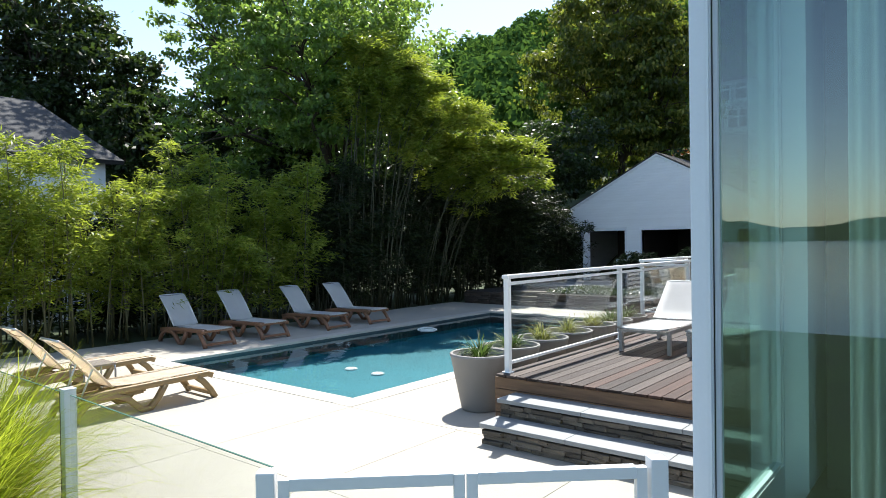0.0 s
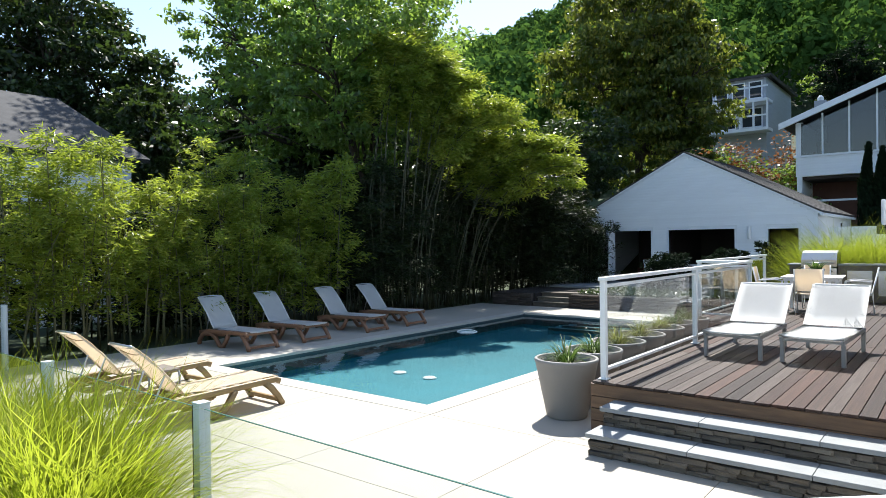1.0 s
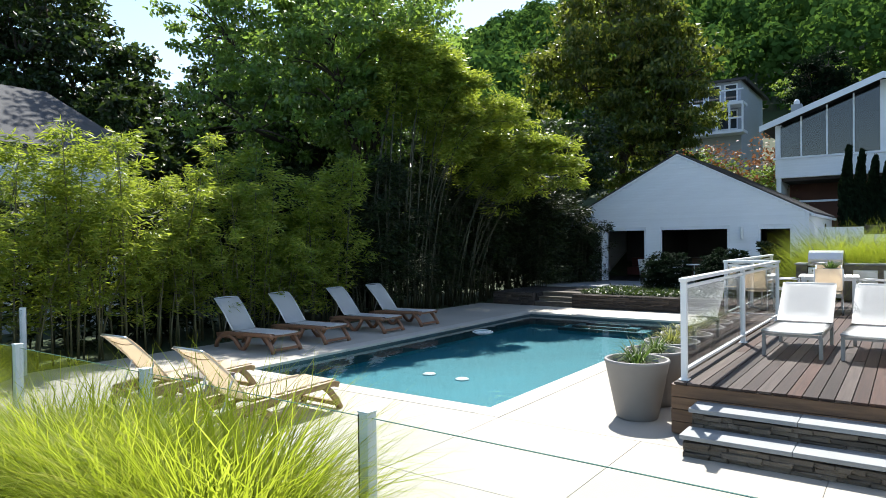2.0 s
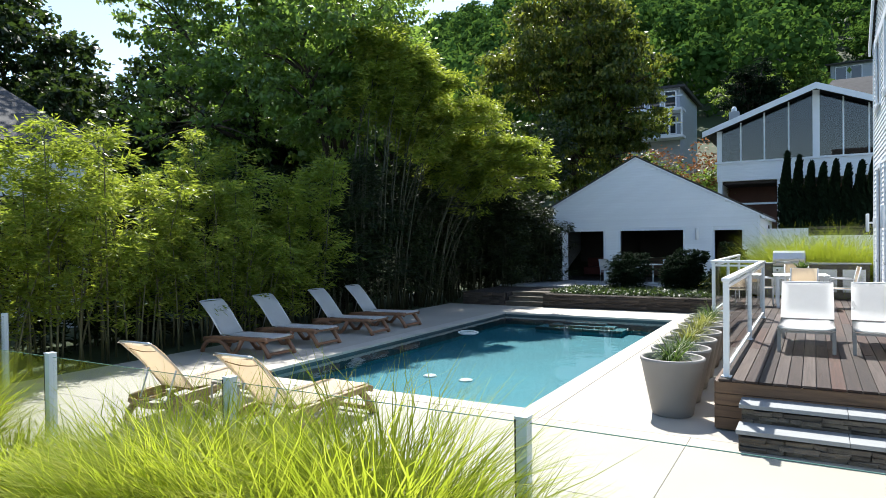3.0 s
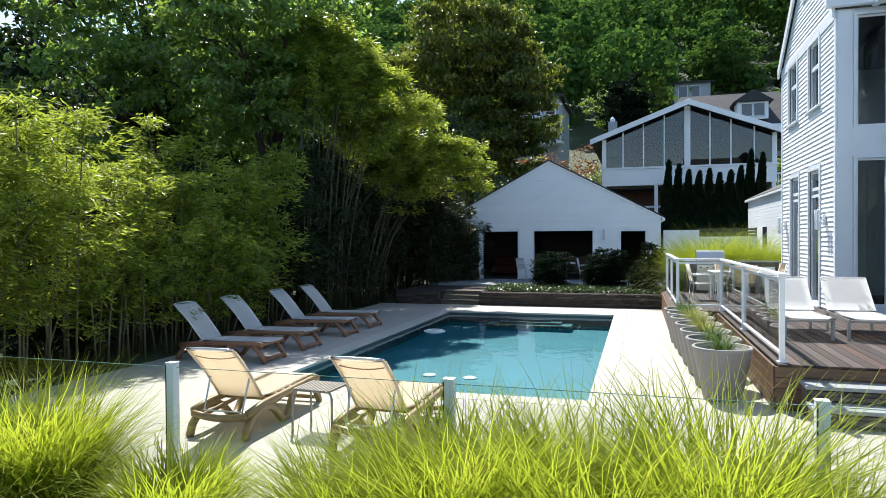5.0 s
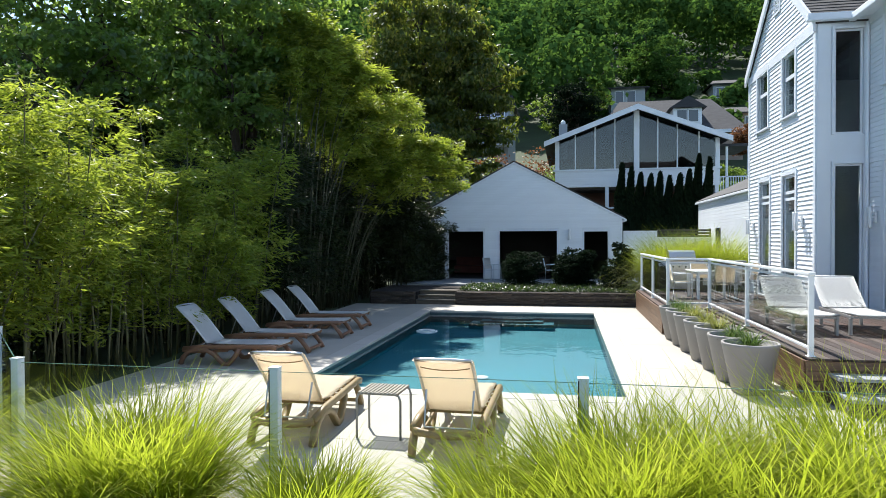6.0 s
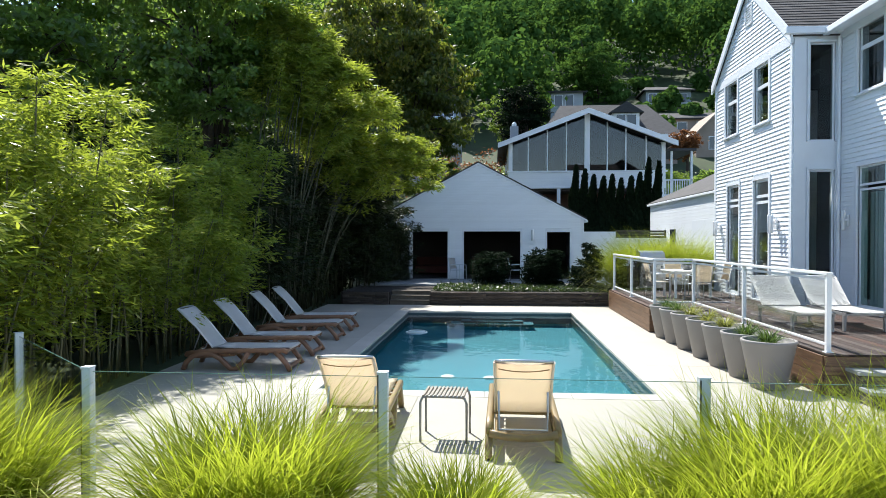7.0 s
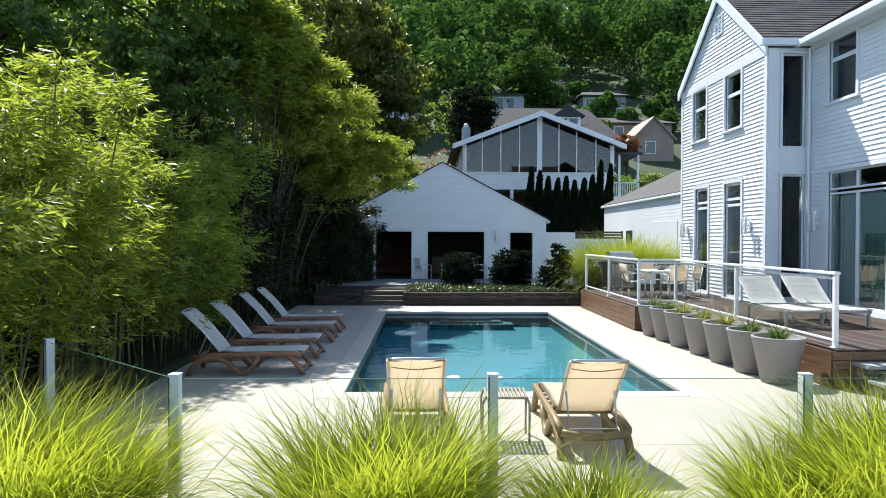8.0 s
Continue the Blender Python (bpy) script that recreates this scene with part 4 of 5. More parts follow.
def metal_lounger(m):
    t = thing("deck_lounger", m, "white sling sun lounger with grey metal legs on the deck", "sun lounger", "white loungers on the deck")
    W = .33
    for s in (-W, W):
        part("side_rail", box(s - .018, s + .018, .42, 1.95, .27, .32, bevel=.006), GREYMETAL, t)
        for y in (.50, 1.88):
            part("leg", box(s - .022, s + .022, y - .03, y + .03, 0, .27, bevel=.005), GREYMETAL, t)
    for y in (.50, 1.2, 1.92):
        part("crossbar", box(-W, W, y - .015, y + .015, .275, .305), GREYMETAL, t)
    part("back_sling", sling([(.66, .34), (.5, .47), (.3, .64), (.12, .80), (.04, .865)], 2 * W + .06), MESHWHITE, t, smooth=True)
    for s in (-W, W):
        part("back_rail", tube([(s, .68, .295), (s, .06, .81)], .014), MESHWHITE, t, smooth=True)
    part("headrest_bar", tube([(-W, .04, .855), (W, .04, .855)], .016), MESHWHITE, t, smooth=True)
    part("seat_sling", sling([(.66, .34), (.9, .335), (1.3, .33), (1.7, .345), (1.95, .35), (2.0, .33)], 2 * W + .04, sag=.01), MESHWHITE, t, smooth=True)
    part("back_support", tube([(-W + .05, .44, .47), (-W + .05, .58, .29), (W - .05, .58, .29), (W - .05, .44, .47)], .012), GREYMETAL, t)
    return t


def side_table(m):
    t = thing("side_table", m, "small slatted metal side table between loungers", "side table")
    a = .25
    for sy in (-.2, .2):
        pts = [(-a, sy, 0), (-a, sy, .42), (-a + .02, sy, .475), (-a + .06, sy, .49), (a - .06, sy, .49), (a - .02, sy, .475), (a, sy, .42), (a, sy, 0)]
        part("leg_loop", tube(pts, .014), GREYMETAL, t, smooth=True)
    for k in range(11):
        x = -.215 + k * .043
        part("slat", box(x - .0125, x + .0125, -.225, .225, .485, .512, bevel=.003), TABLESLAT, t)
    return t


def planter(m, seed, tone):
    t = thing("planter", m, "tall tapered grey planter with a %s strap-leaved plant" % tone, "planter", "planters along the deck")
    prof = [(.0, 0), (.235, 0), (.245, .012), (.375, .66), (.385, .672), (.385, .70), (.378, .708), (.352, .708), (.345, .70), (.335, .62), (0, .62)]
    bm = lathe(prof[1:-1], 40)
    part("pot", bm, POT, t, smooth=True)
    part("soil", lathe([(.335, .60), (.335, .625), (.1, .64)], 24), SOIL, t, "dark potting soil")
    rng = np.random.default_rng(seed)
    part("plant", blades("plant", rng, 150, .42, .017, PALESTRAP if tone[0] in "vy" else STRAP, spread=.075, arch=1.7), None, t, tone + " arching strap leaves", at=Matrix.Translation((0, 0, .62)))
    return t


def blades(name, rng, n, length, width, mat, spread=.1, arch=1.0, segs=5, upright=.35):
    """Arching grass blades out of one crown, each a tapering ribbon."""
    a = rng.uniform(0, 2 * np.pi, n)
    r0 = spread * np.sqrt(rng.uniform(0, 1, n))
    base = np.stack([r0 * np.cos(a), r0 * np.sin(a), np.zeros(n)], 1)
    out = a + rng.normal(0, .5, n)
    L = length * rng.uniform(.55, 1.15, n)
    tilt = np.abs(rng.normal(upright, .28, n))
    bend = arch * rng.uniform(.4, 1.5, n)
    s = np.linspace(0, 1, segs + 1)
    ang = tilt[:, None] + bend[:, None] * s[None] ** 1.6
    step = L[:, None] / segs
    h = np.concatenate([np.zeros((n, 1)), np.cumsum(np.sin(ang[:, 1:]) * step, 1)], 1)
    z = np.concatenate([np.zeros((n, 1)), np.cumsum(np.cos(ang[:, 1:]) * step, 1)], 1)
    wob = rng.normal(0, .04, (n, segs + 1)) * s[None] * L[:, None]
    p = np.stack([base[:, :1] + h * np.cos(out)[:, None] - wob * np.sin(out)[:, None], base[:, 1:2] + h * np.sin(out)[:, None] + wob * np.cos(out)[:, None], np.maximum(z, .01)], 2)
    side = np.stack([-np.sin(out + rng.normal(0, .6, n)), np.cos(out), np.zeros(n)], 1)
    w = (width * rng.uniform(.6, 1.2, n))[:, None] * np.clip(1.02 - s[None] ** 2, .05, 1)
    v = np.stack([p - side[:, None] * w[..., None] / 2, p + side[:, None] * w[..., None] / 2], 2).reshape(-1, 3)
    i = np.arange(n)[:, None] * (segs + 1) * 2 + np.arange(segs)[None] * 2
    f = np.stack([i, i + 1, i + 3, i + 2], 2).reshape(-1, 4)
    me = bpy.data.meshes.new(name)
    me.vertices.add(len(v))
    me.vertices.foreach_set("co", v.astype(np.float32).ravel())
    me.loops.add(f.size)
    me.loops.foreach_set("vertex_index", f.astype(np.int32).ravel())
    me.polygons.add(len(f))
    me.polygons.foreach_set("loop_start", np.arange(0, f.size, 4, dtype=np.int32))
    me.update(calc_edges=True)
    me.materials.append(mat)
    return me


def dining_chair(m, label="tan sling dining chair with a pale metal frame", group="chairs round the deck table", fabric=None, metal=None):
    t = thing("dining_chair", m, label, "chair", group)
    fabric, metal = fabric or MESHTAN, metal or WHITEMETAL
    for s in (-.25, .25):
        part("leg", tube([(s, -.25, 0), (s, -.24, .64), (s, -.1, .66), (s, .22, .64)], .014), metal, t, smooth=True)
        part("leg", tube([(s, .25, 0), (s, .22, .42), (s, .33, .92)], .014), metal, t, smooth=True)
        part("seat_rail", tube([(s, -.24, .43), (s, .22, .42)], .012), metal, t, smooth=True)
    part("seat", sling([(-.25, .44), (0, .425), (.22, .42)], .5, sag=.01), fabric, t, smooth=True)
    part("backrest", sling([(.23, .48), (.28, .68), (.33, .92)], .5), fabric, t, smooth=True)
    return t


def dining_table(m):
    t = thing("dining_table", m, "slatted square dining table on the deck", "table")
    for k in range(9):
        part("slat", box(-.55 + k * .124, -.55 + k * .124 + .112, -.55, .55, .71, .735, bevel=.004), MESHGREY, t)
    part("apron", box(-.5, .5, -.5, .5, .65, .708), WHITEMETAL, t)
    for x in (-.46, .46):
        for y in (-.46, .46):
            part("leg", box(x - .03, x + .03, y - .03, y + .03, 0, .65, bevel=.006), WHITEMETAL, t)
    b = thing("flower_bowl", m @ Matrix.Translation((.05, .1, .735)), "small dark bowl with an orange-green plant on the table", "plant pot")
    part("bowl", lathe([(.10, 0), (.15, .10), (.16, .15), (.14, .15), (.13, .12)], 24), POT, b, smooth=True)
    part("plant", blades("plant", np.random.default_rng(5), 60, .28, .03, STRAP, .08, 1.0), None, b, at=Matrix.Translation((0, 0, .12)))


def grill_island():
    c = thing("kitchen_counter", (-3.35, 18.1, .59), "dark outdoor kitchen counter with a stone top and steel doors", "counter")
    part("body", box(-1.2, -.95, -.3, .35, 0, .86), STONE, c)
    part("body", box(-.15, 1.25, -.3, .35, 0, .86), STONE, c)
    for x in (.0, .62):
        d = part("door", box(x + .04, x + .54, -.325, -.301, .16, .74, bevel=.006), STEEL, c, "brushed steel access door")
        part("handle", tube([(x + .48, -.34, .36), (x + .48, -.365, .38), (x + .48, -.365, .54), (x + .48, -.34, .56)], .008), STEEL, d)
    part("worktop", box(-1.24, -.95, -.34, .38, .862, .90, bevel=.006), BLUESTONE, c)
    part("worktop", box(-.15, 1.29, -.34, .38, .862, .90, bevel=.006), BLUESTONE, c)
    g = thing("gas_grill", (-3.9, 18.1, .59), "stainless steel gas grill with a closed hood", "grill")
    part("cart", box(-.38, .38, -.3, .32, .04, .80, bevel=.01), STEEL, g)
    for x in (-.36, .02):
        part("door", box(x, x + .34, -.32, -.302, .12, .56, bevel=.006), STEEL, g)
    part("control_panel", box(-.38, .38, -.36, -.30, .64, .80, bevel=.012), STEEL, g)
    for k in range(4):
        part("knob", lathe([(.026, 0), (.024, .03)], 16), BLACK, g, at=pose(-.27 + k * .18, -.36, .72, 90))
    part("hood", prism([(-.34, .83), (-.36, 1.0), (-.22, 1.17), (.02, 1.22), (.30, 1.18), (.32, .83)], .76, None, Matrix(((0, 1, 0, -.38), (1, 0, 0, 0), (0, 0, 1, 0), (0, 0, 0, 1)))), STEEL, g, "polished steel hood")
    part("hood_handle", tube([(-.32, -.40, .92), (.32, -.40, .92)], .014), STEEL, g, smooth=True)


LEFT = "brown resin loungers by the bamboo"
for y, turn in ((7.68, -90), (9.12, -91), (10.95, -89), (12.42, -90)):
    resin_lounger(pose(-14.2, y, .004, 0, 0, turn), TEAKRED, MESHGREY, "brown resin sun lounger with a pale grey sling", LEFT)
resin_lounger(pose(-8.6, 3.10, .004, 0, 0, -1), TEAK, MESHTAN, "tan resin sun lounger with a raised tan sling back", "tan loungers facing the pool")
resin_lounger(pose(-10.38, 3.22, .004, 0, 0, 1.5), TEAK, MESHTAN, "tan resin sun lounger with a raised tan sling back", "tan loungers facing the pool")
metal_lounger(pose(-3.42, 10.36, .59, 0, 0, 180))
metal_lounger(pose(-2.46, 10.42, .59, 0, 0, 178))
side_table(pose(-9.42, 3.95, .004, 0, 0, -3))
for k, y in enumerate((6.72, 7.50, 8.36, 9.20, 10.12, 10.88, 11.62)):
    planter(pose(-4.86 - .03 * k, y, .004, 0, 0, 40 * k), 20 + k, ("green", "green", "variegated", "yellow", "yellow-green", "green", "green")[k])
dining_table(pose(-3.6, 15.2, .59, 0, 0, 4))
for a, d in ((0, .75), (90, .8), (180, .78), (270, .82)):
    dining_chair(pose(-3.6, 15.2, .59, 0, 0, a + 5) @ pose(0, d, 0))
grill_island()
for x, y, a in ((-10.35, 24.0, 60), (-9.3, 23.6, -80), (-7.95, 24.1, 90)):
    dining_chair(pose(x, y, .46, 0, 0, a), "pale slim chair before the pool house", "chairs before the pool house", MESHGREY, ALU)
t = thing("bistro_table", (-8.7, 24.1, .46), "small pale round table before the pool house", "table")
part("tabletop", lathe([(.34, .71), (.36, .715), (.36, .735), (.34, .74)], 28), MESHGREY, t)
part("stem", tube([(0, 0, .02), (0, 0, .71)], .025), ALU, t)
part("foot", lathe([(.2, 0), (.19, .02), (.03, .035)], 24), ALU, t)


# ---------------------------------------------------------------- plants
def bamboo(name, culms, seed, label, leaf=.15, dense=1.0, bare=.28, mat=None, tuft=1.0, culm=None):
    """A clump of bamboo: culms as (foot, bend, tip), each node with side branches that end in hanging tufts of narrow leaves."""
    rng = np.random.default_rng(seed)
    foot = Vector(culms[0][0])
    t = thing(name, foot, label, "bamboo", "bamboo hedge")
    pts, ways = [], []
    for a, b, c in culms:
        line = bezier(Vector(a) - foot, Vector(b) - foot, Vector(c) - foot, 7)
        part("culm", tube(line, [.018 * (1 - .75 * i / 7) + .003 for i in range(8)], 6), culm or CULM, t, smooth=True)
        H = (Vector(c) - Vector(a)).length
        n = int(4.0 * H * dense)
        s = np.concatenate([rng.uniform(bare, 1.0, n) ** .9, rng.uniform(.88, 1.0, 5)])
        n = len(s)
        A, B, C = (np.array(Vector(q) - foot) for q in (a, b, c))
        p = ((1 - s) ** 2)[:, None] * A + (2 * s * (1 - s))[:, None] * B + (s ** 2)[:, None] * C
        ang = rng.uniform(0, 6.283, n)
        reach = (.14 + .62 * np.sqrt(np.clip(1 - s, 0, 1))) * rng.uniform(.45, 1.25, n)
        d = np.stack([np.cos(ang), np.sin(ang), rng.uniform(.15, .95, n)], 1)
        tip = p + d * reach[:, None] - np.array([0, 0, .10]) * reach[:, None]
        for f, m, wide in ((1.0, 24, .085 * tuft), (.66, 13, .075 * tuft), (.36, 5, .06 * tuft)):
            q = p + (tip - p) * f
            pts.append(np.repeat(q, m, 0) + rng.normal(0, 1, (n * m, 3)) * np.array([wide, wide, wide * .7]))
            ways.append(np.repeat(d * np.array([1, 1, .3]), m, 0) * 1.1)
    me = leaves("leaves", np.concatenate(pts), leaf, leaf * .21, mat or BAMBOO, seed + 1, droop=.4, lean=np.concatenate(ways), upward=.3)
    part("leaves", me, None, t, "narrow bamboo leaves coloured as in shade" if mat else "narrow yellow-green bamboo leaves")


def hedge():
    rng = random.Random(11)
    k = 0
    for y in (2.6, 3.8, 4.9, 5.9, 6.9, 7.9, 8.9, 9.9, 10.9, 11.9, 12.9, 13.9, 15.0, 16.2, 17.4):
        h = {2.6: 3.3, 3.8: 3.7, 4.9: 3.9, 5.9: 4.0, 6.9: 3.3, 7.9: 3.5, 8.9: 4.3, 9.9: 3.3, 10.9: 3.6, 11.9: 4.1, 12.9: 3.3}.get(y, 4.2)
        culms = []
        for i in range(10):
            x0, y0 = -14.75 - abs(rng.gauss(0, .5)), y + rng.uniform(-.55, .55) * (1 if i > 2 else .3)
            hh = h * rng.uniform(.45, .9) if i > 2 else h * (1.08 - .05 * i)
            lx, ly = rng.gauss(.12, .3), rng.gauss(0, .3)
            culms.append(((x0, y0, -.05), (x0 + lx * .2, y0 + ly * .2, hh * .6), (x0 + lx, y0 + ly, hh)))
        # Past y 12.5 leaves and culms take the shade-coloured copies.
        bamboo("bamboo_clump", culms, 100 + k, "dense green-yellow bamboo clump with pale upright culms, shade-coloured at the far end", dense=1.2 if y < 9 else 1.0, leaf=.15 if y < 9 else .18, tuft=1.0 if y < 9 else 1.25, bare=.17 if y < 9 else .12, mat=SHADEBAMBOO if y > 12.5 else None, culm=SHADECULM if y > 12.5 else None)
        k += 1
    # Added back row, coloured dark to give the shade behind the front culms.
    for i in range(16):
        y = 2.4 + 1.45 * i
        culms = []
        for _ in range(9):
            x0, y0, hh = -16.6 - rng.uniform(0, 1.2) + (1.4 if y > 18 else 0), y + rng.uniform(-.7, .7), rng.uniform(2.8, 4.2) * (.74 if y < 9 else 1)
            culms.append(((x0, y0, -.05), (x0, y0, hh * .6), (x0 + rng.gauss(0, .3), y0 + rng.gauss(0, .3), hh)))
        bamboo("bamboo_clump", culms, 200 + i, "dense bamboo clump added at the back of the hedge, coloured dark as its shade", leaf=.24, dense=1.3, bare=.0, mat=SHADEBAMBOO, culm=SHADECULM)
    for i, (bx, by, h) in enumerate(((-13.7, 21.6, 3.6), (-13.5, 22.6, 3.6), (-13.1, 23.5, 3.4), (-12.95, 24.3, 3.0))):
        culms = []
        for _ in range(10):
            x0, y0, hh = bx + rng.uniform(-.5, .35), by + rng.uniform(-.4, .3), h * rng.uniform(.6, 1.0)
            culms.append(((x0, y0, .35), (x0, y0, hh * .6), (x0 + rng.gauss(.1, .2), y0 + rng.gauss(-.1, .2), hh)))
        # Leaves and culms coloured near black, as shade under the arching crest.
        bamboo("bamboo_clump", culms, 240 + i, "low bamboo beside the pool house, leaves coloured as in shade", dense=2.2, bare=.0, mat=SHADEBAMBOO, culm=SHADECULM)
    # tall arching clumps that hang over the far corner of the pool
    for j, (ya, n, z0, z1, tx, ty) in enumerate(((14.2, 10, 8.4, 6.8, .9, .9), (15.6, 12, 7.9, 5.9, 2.3, 1.6), (16.7, 15, 7.0, 4.8, 3.5, 1.6), (17.8, 13, 5.9, 4.2, 3.5, 1.0), (19.2, 12, 5.2, 3.9, 2.2, 1.2), (20.6, 12, 5.0, 3.4, 2.0, 1.0), (22.2, 12, 4.8, 3.0, 1.6, .8), (23.6, 10, 4.6, 3.2, 1.0, .3))):
        culms = []
        for i in range(n):
            s = i / (n - 1)
            x0, y0 = -14.5 - rng.uniform(0, 1.0), ya + rng.uniform(-.6, .6)
            z = z0 + (z1 - z0) * s + rng.uniform(-.35, .25)
            ex, ey = tx * s + rng.uniform(-.3, .4), ty * s + rng.uniform(-.4, .4)
            culms.append(((x0, y0, -.05), (x0 + ex * .25, y0 + ey * .25, z * 1.12), (x0 + .5 + ex, y0 + ey, z)))
        # Shade colour on all these culms, and on the leaves past y 19.
        bamboo("bamboo_clump", culms, 160 + j, "tall bamboo clump arching over the poolside", dense=1.15, leaf=.2, tuft=1.3, bare=.42 if ya < 19 else .1, mat=SHADEBAMBOO if ya > 19 else None, culm=SHADECULM)


def crown_points(rng, lobes, n, shell=.5, clusters=60, loose=.16):
    """Leaf places in flat sprays set over the lobes (centre, radius) of a crown, more of them outside than inside."""
    vol = np.array([r ** 2 for _, r in lobes])
    which = rng.choice(len(lobes), clusters * len(lobes), p=vol / vol.sum())
    d = rng.normal(size=(len(which), 3))
    d /= np.linalg.norm(d, axis=1, keepdims=True)
    R = np.array([r for _, r in lobes])[which]
    reach = shell + (1.12 - shell) * rng.uniform(0, 1, len(which)) ** .6
    c = np.array([q for q, _ in lobes])[which] + d * (R * reach)[:, None] * np.array([1, 1, .85])
    pick = rng.integers(0, len(c), n)
    size = rng.uniform(.55, 1.3, len(c))[pick]
    return c[pick] + rng.normal(0, 1, (n, 3)) * (R[pick] * loose * size)[:, None] * np.array([1.25, 1.25, .42])


def tree(base, trunk_height, lobes, count, leaf, mat, seed, label, radius=.22, clusters=60, name="tree", loose=.095, droop=.35):
    """A tapered trunk, limbs into each lobe of the crown, and many single leaves."""
    rng = np.random.default_rng(seed)
    t = thing(name, base, label, "tree")
    b = Vector(base)
    fork = Vector((0, 0, trunk_height))
    top = max((Vector(c) - b for c, r in lobes), key=lambda v: v.z)
    bm = tube(bezier((0, 0, -.2), fork * .6 + Vector((.1, .05, 0)), top, 9), [radius * (1.15 - i / 9) + .02 for i in range(10)], 10)
    part("trunk", bm, BARK, t, smooth=True)
    for c, r in lobes:
        q = Vector(c) - b
        start = fork.lerp(top, .15 * rng.uniform(0, 1))
        part("limb", tube(bezier(start, start.lerp(q, .5) + Vector((0, 0, -.1 * r)), q, 6), [radius * .5 * (1 - i / 6.5) + .012 for i in range(7)], 7), BARK, t, smooth=True)
        bm = bmesh.new()
        for _ in range(7):
            e = q + Vector(rng.normal(0, 1, 3)).normalized() * r * .85
            tube(bezier(q.lerp(start, .2), q.lerp(e, .5) + Vector((0, 0, .08 * r)), e, 4), [.05, .04, .03, .02, .01], 5, bm)
        part("branchwork", bm, BARK, t)
    pts = crown_points(rng, [(np.array(Vector(c) - b), r) for c, r in lobes], count, clusters=clusters, loose=loose)
    part("crown", leaves("crown", pts, leaf, leaf * .55, mat, seed + 1, droop=droop, spread=1.3, upward=.6), None, t)
    return t


def shrub(x, y, z, h, r, seed, mat=None, label="dark rounded evergreen shrub", cone=.5):
    rng = np.random.default_rng(seed)
    t = thing("shrub", (x, y, z), label, "shrub")
    part("stem", tube([(0, 0, 0), (.02, .01, h * .5)], .04, 7), BARK, t)
    lobes = [(np.array([rng.normal(0, .25) * r, rng.normal(0, .25) * r, h * k]), r * (1 - cone * k) * rng.uniform(.75, 1.0)) for k in (.22, .4, .58, .75, .88)]
    pts = crown_points(rng, lobes, 9000, clusters=60, loose=.13)
    pts[:, 2] = np.maximum(pts[:, 2], .02)
    part("foliage", leaves("foliage", pts, .10, .05, mat or CONIFER, seed, droop=0), None, t)


def cypress(x, y, z, h, r, seed):
    rng = np.random.default_rng(seed)
    t = thing("arborvitae", (x, y, z), "narrow dark evergreen in a clipped row", "tree", "evergreen row behind the pool house")
    part("trunk", tube([(0, 0, -.1), (0, 0, h * .5)], .06, 7), BARK, t)
    n = 5200
    s = rng.uniform(0, 1, n) ** 1.1
    a = rng.uniform(0, 6.283, n)
    R = r * (np.clip(1.0 - s, 0, 1) ** .55) * (.75 + .25 * np.sin(a * 5 + s * 20)) * rng.uniform(.7, 1.02, n)
    p = np.stack([R * np.cos(a), R * np.sin(a), .1 + s * (h - .1)], 1)
    part("foliage", leaves("foliage", p, .22, .09, CONIFER, seed, droop=-1.0, spread=.5), None, t)


def fountain_grass(x, y, h, seed, n=1900):
    t = thing("fountain_grass", (x, y, height(x, y)), "bright green arching ornamental grass clump by the glass fence", "ornamental grass", "grass clumps along the fence")
    rng = np.random.default_rng(seed)
    part("blades", blades("blades", rng, n, h * 1.26, .0155, GRASS, spread=.26, arch=1.1, segs=5, upright=.15), None, t)


for k, (x, y, h) in enumerate(((-4.95, 1.05, .95), (-5.5, 1.3, 1.22), (-6.2, 1.15, 1.12), (-6.8, 1.3, 1.05), (-7.15, 1.15, 1.05), (-7.75, 1.1, .82), (-9.15, 1.15, .66), (-10.4, 1.2, 1.03), (-10.75, 1.1, 1.0), (-12.6, 1.2, 1.0), (-12.95, 1.0, 1.12), (-13.4, 1.3, 1.05), (-14.1, 1.7, 1.0), (-5.3, .45, .7), (-6.6, .4, .7))  ):
    fountain_grass(x, y, h, 300 + k)

for k, (x, y, h) in enumerate(((-4.1, 19.3, 2.0), (-3.75, 19.5, 2.2), (-3.2, 19.3, 2.15), (-2.65, 19.5, 2.25), (-2.2, 19.4, 2.1), (-3.9, 20.2, 2.2), (-3.4, 20.2, 2.3), (-2.6, 20.1, 2.3))):
    t = thing("hedge_grass", (x, y, height(x, y)), "tall bright green grass clump behind the grill", "ornamental grass", "tall grasses behind the grill")
    part("blades", blades("blades", np.random.default_rng(400 + k), 2600, h * 1.16, .02, TALLGRASS, spread=.36, arch=1.35, segs=6, upright=.07), None, t)

hedge()
shrub(-5.55, 19.9, .40, 1.72, .66, 501, label="dark conical evergreen shrub on the terrace", cone=.78)
shrub(-7.2, 21.3, .40, 1.2, .62, 502, label="dark twin-headed evergreen shrub on the terrace", cone=.35)
shrub(-6.75, 21.2, .40, 1.3, .45, 506, label="dark upright evergreen shrub on the terrace", cone=.5)
shrub(-9.1, 21.4, .40, 1.1, .75, 503, cone=.4)
# Dark leaf mat added over the bed in place of the shade lying there.
rng = np.random.default_rng(515)
bed = np.stack([rng.uniform(-10.9, -4.8, 14000), rng.uniform(18.75, 21.4, 14000), .42 + .10 * rng.uniform(0, 1, 14000) ** 2], 1)
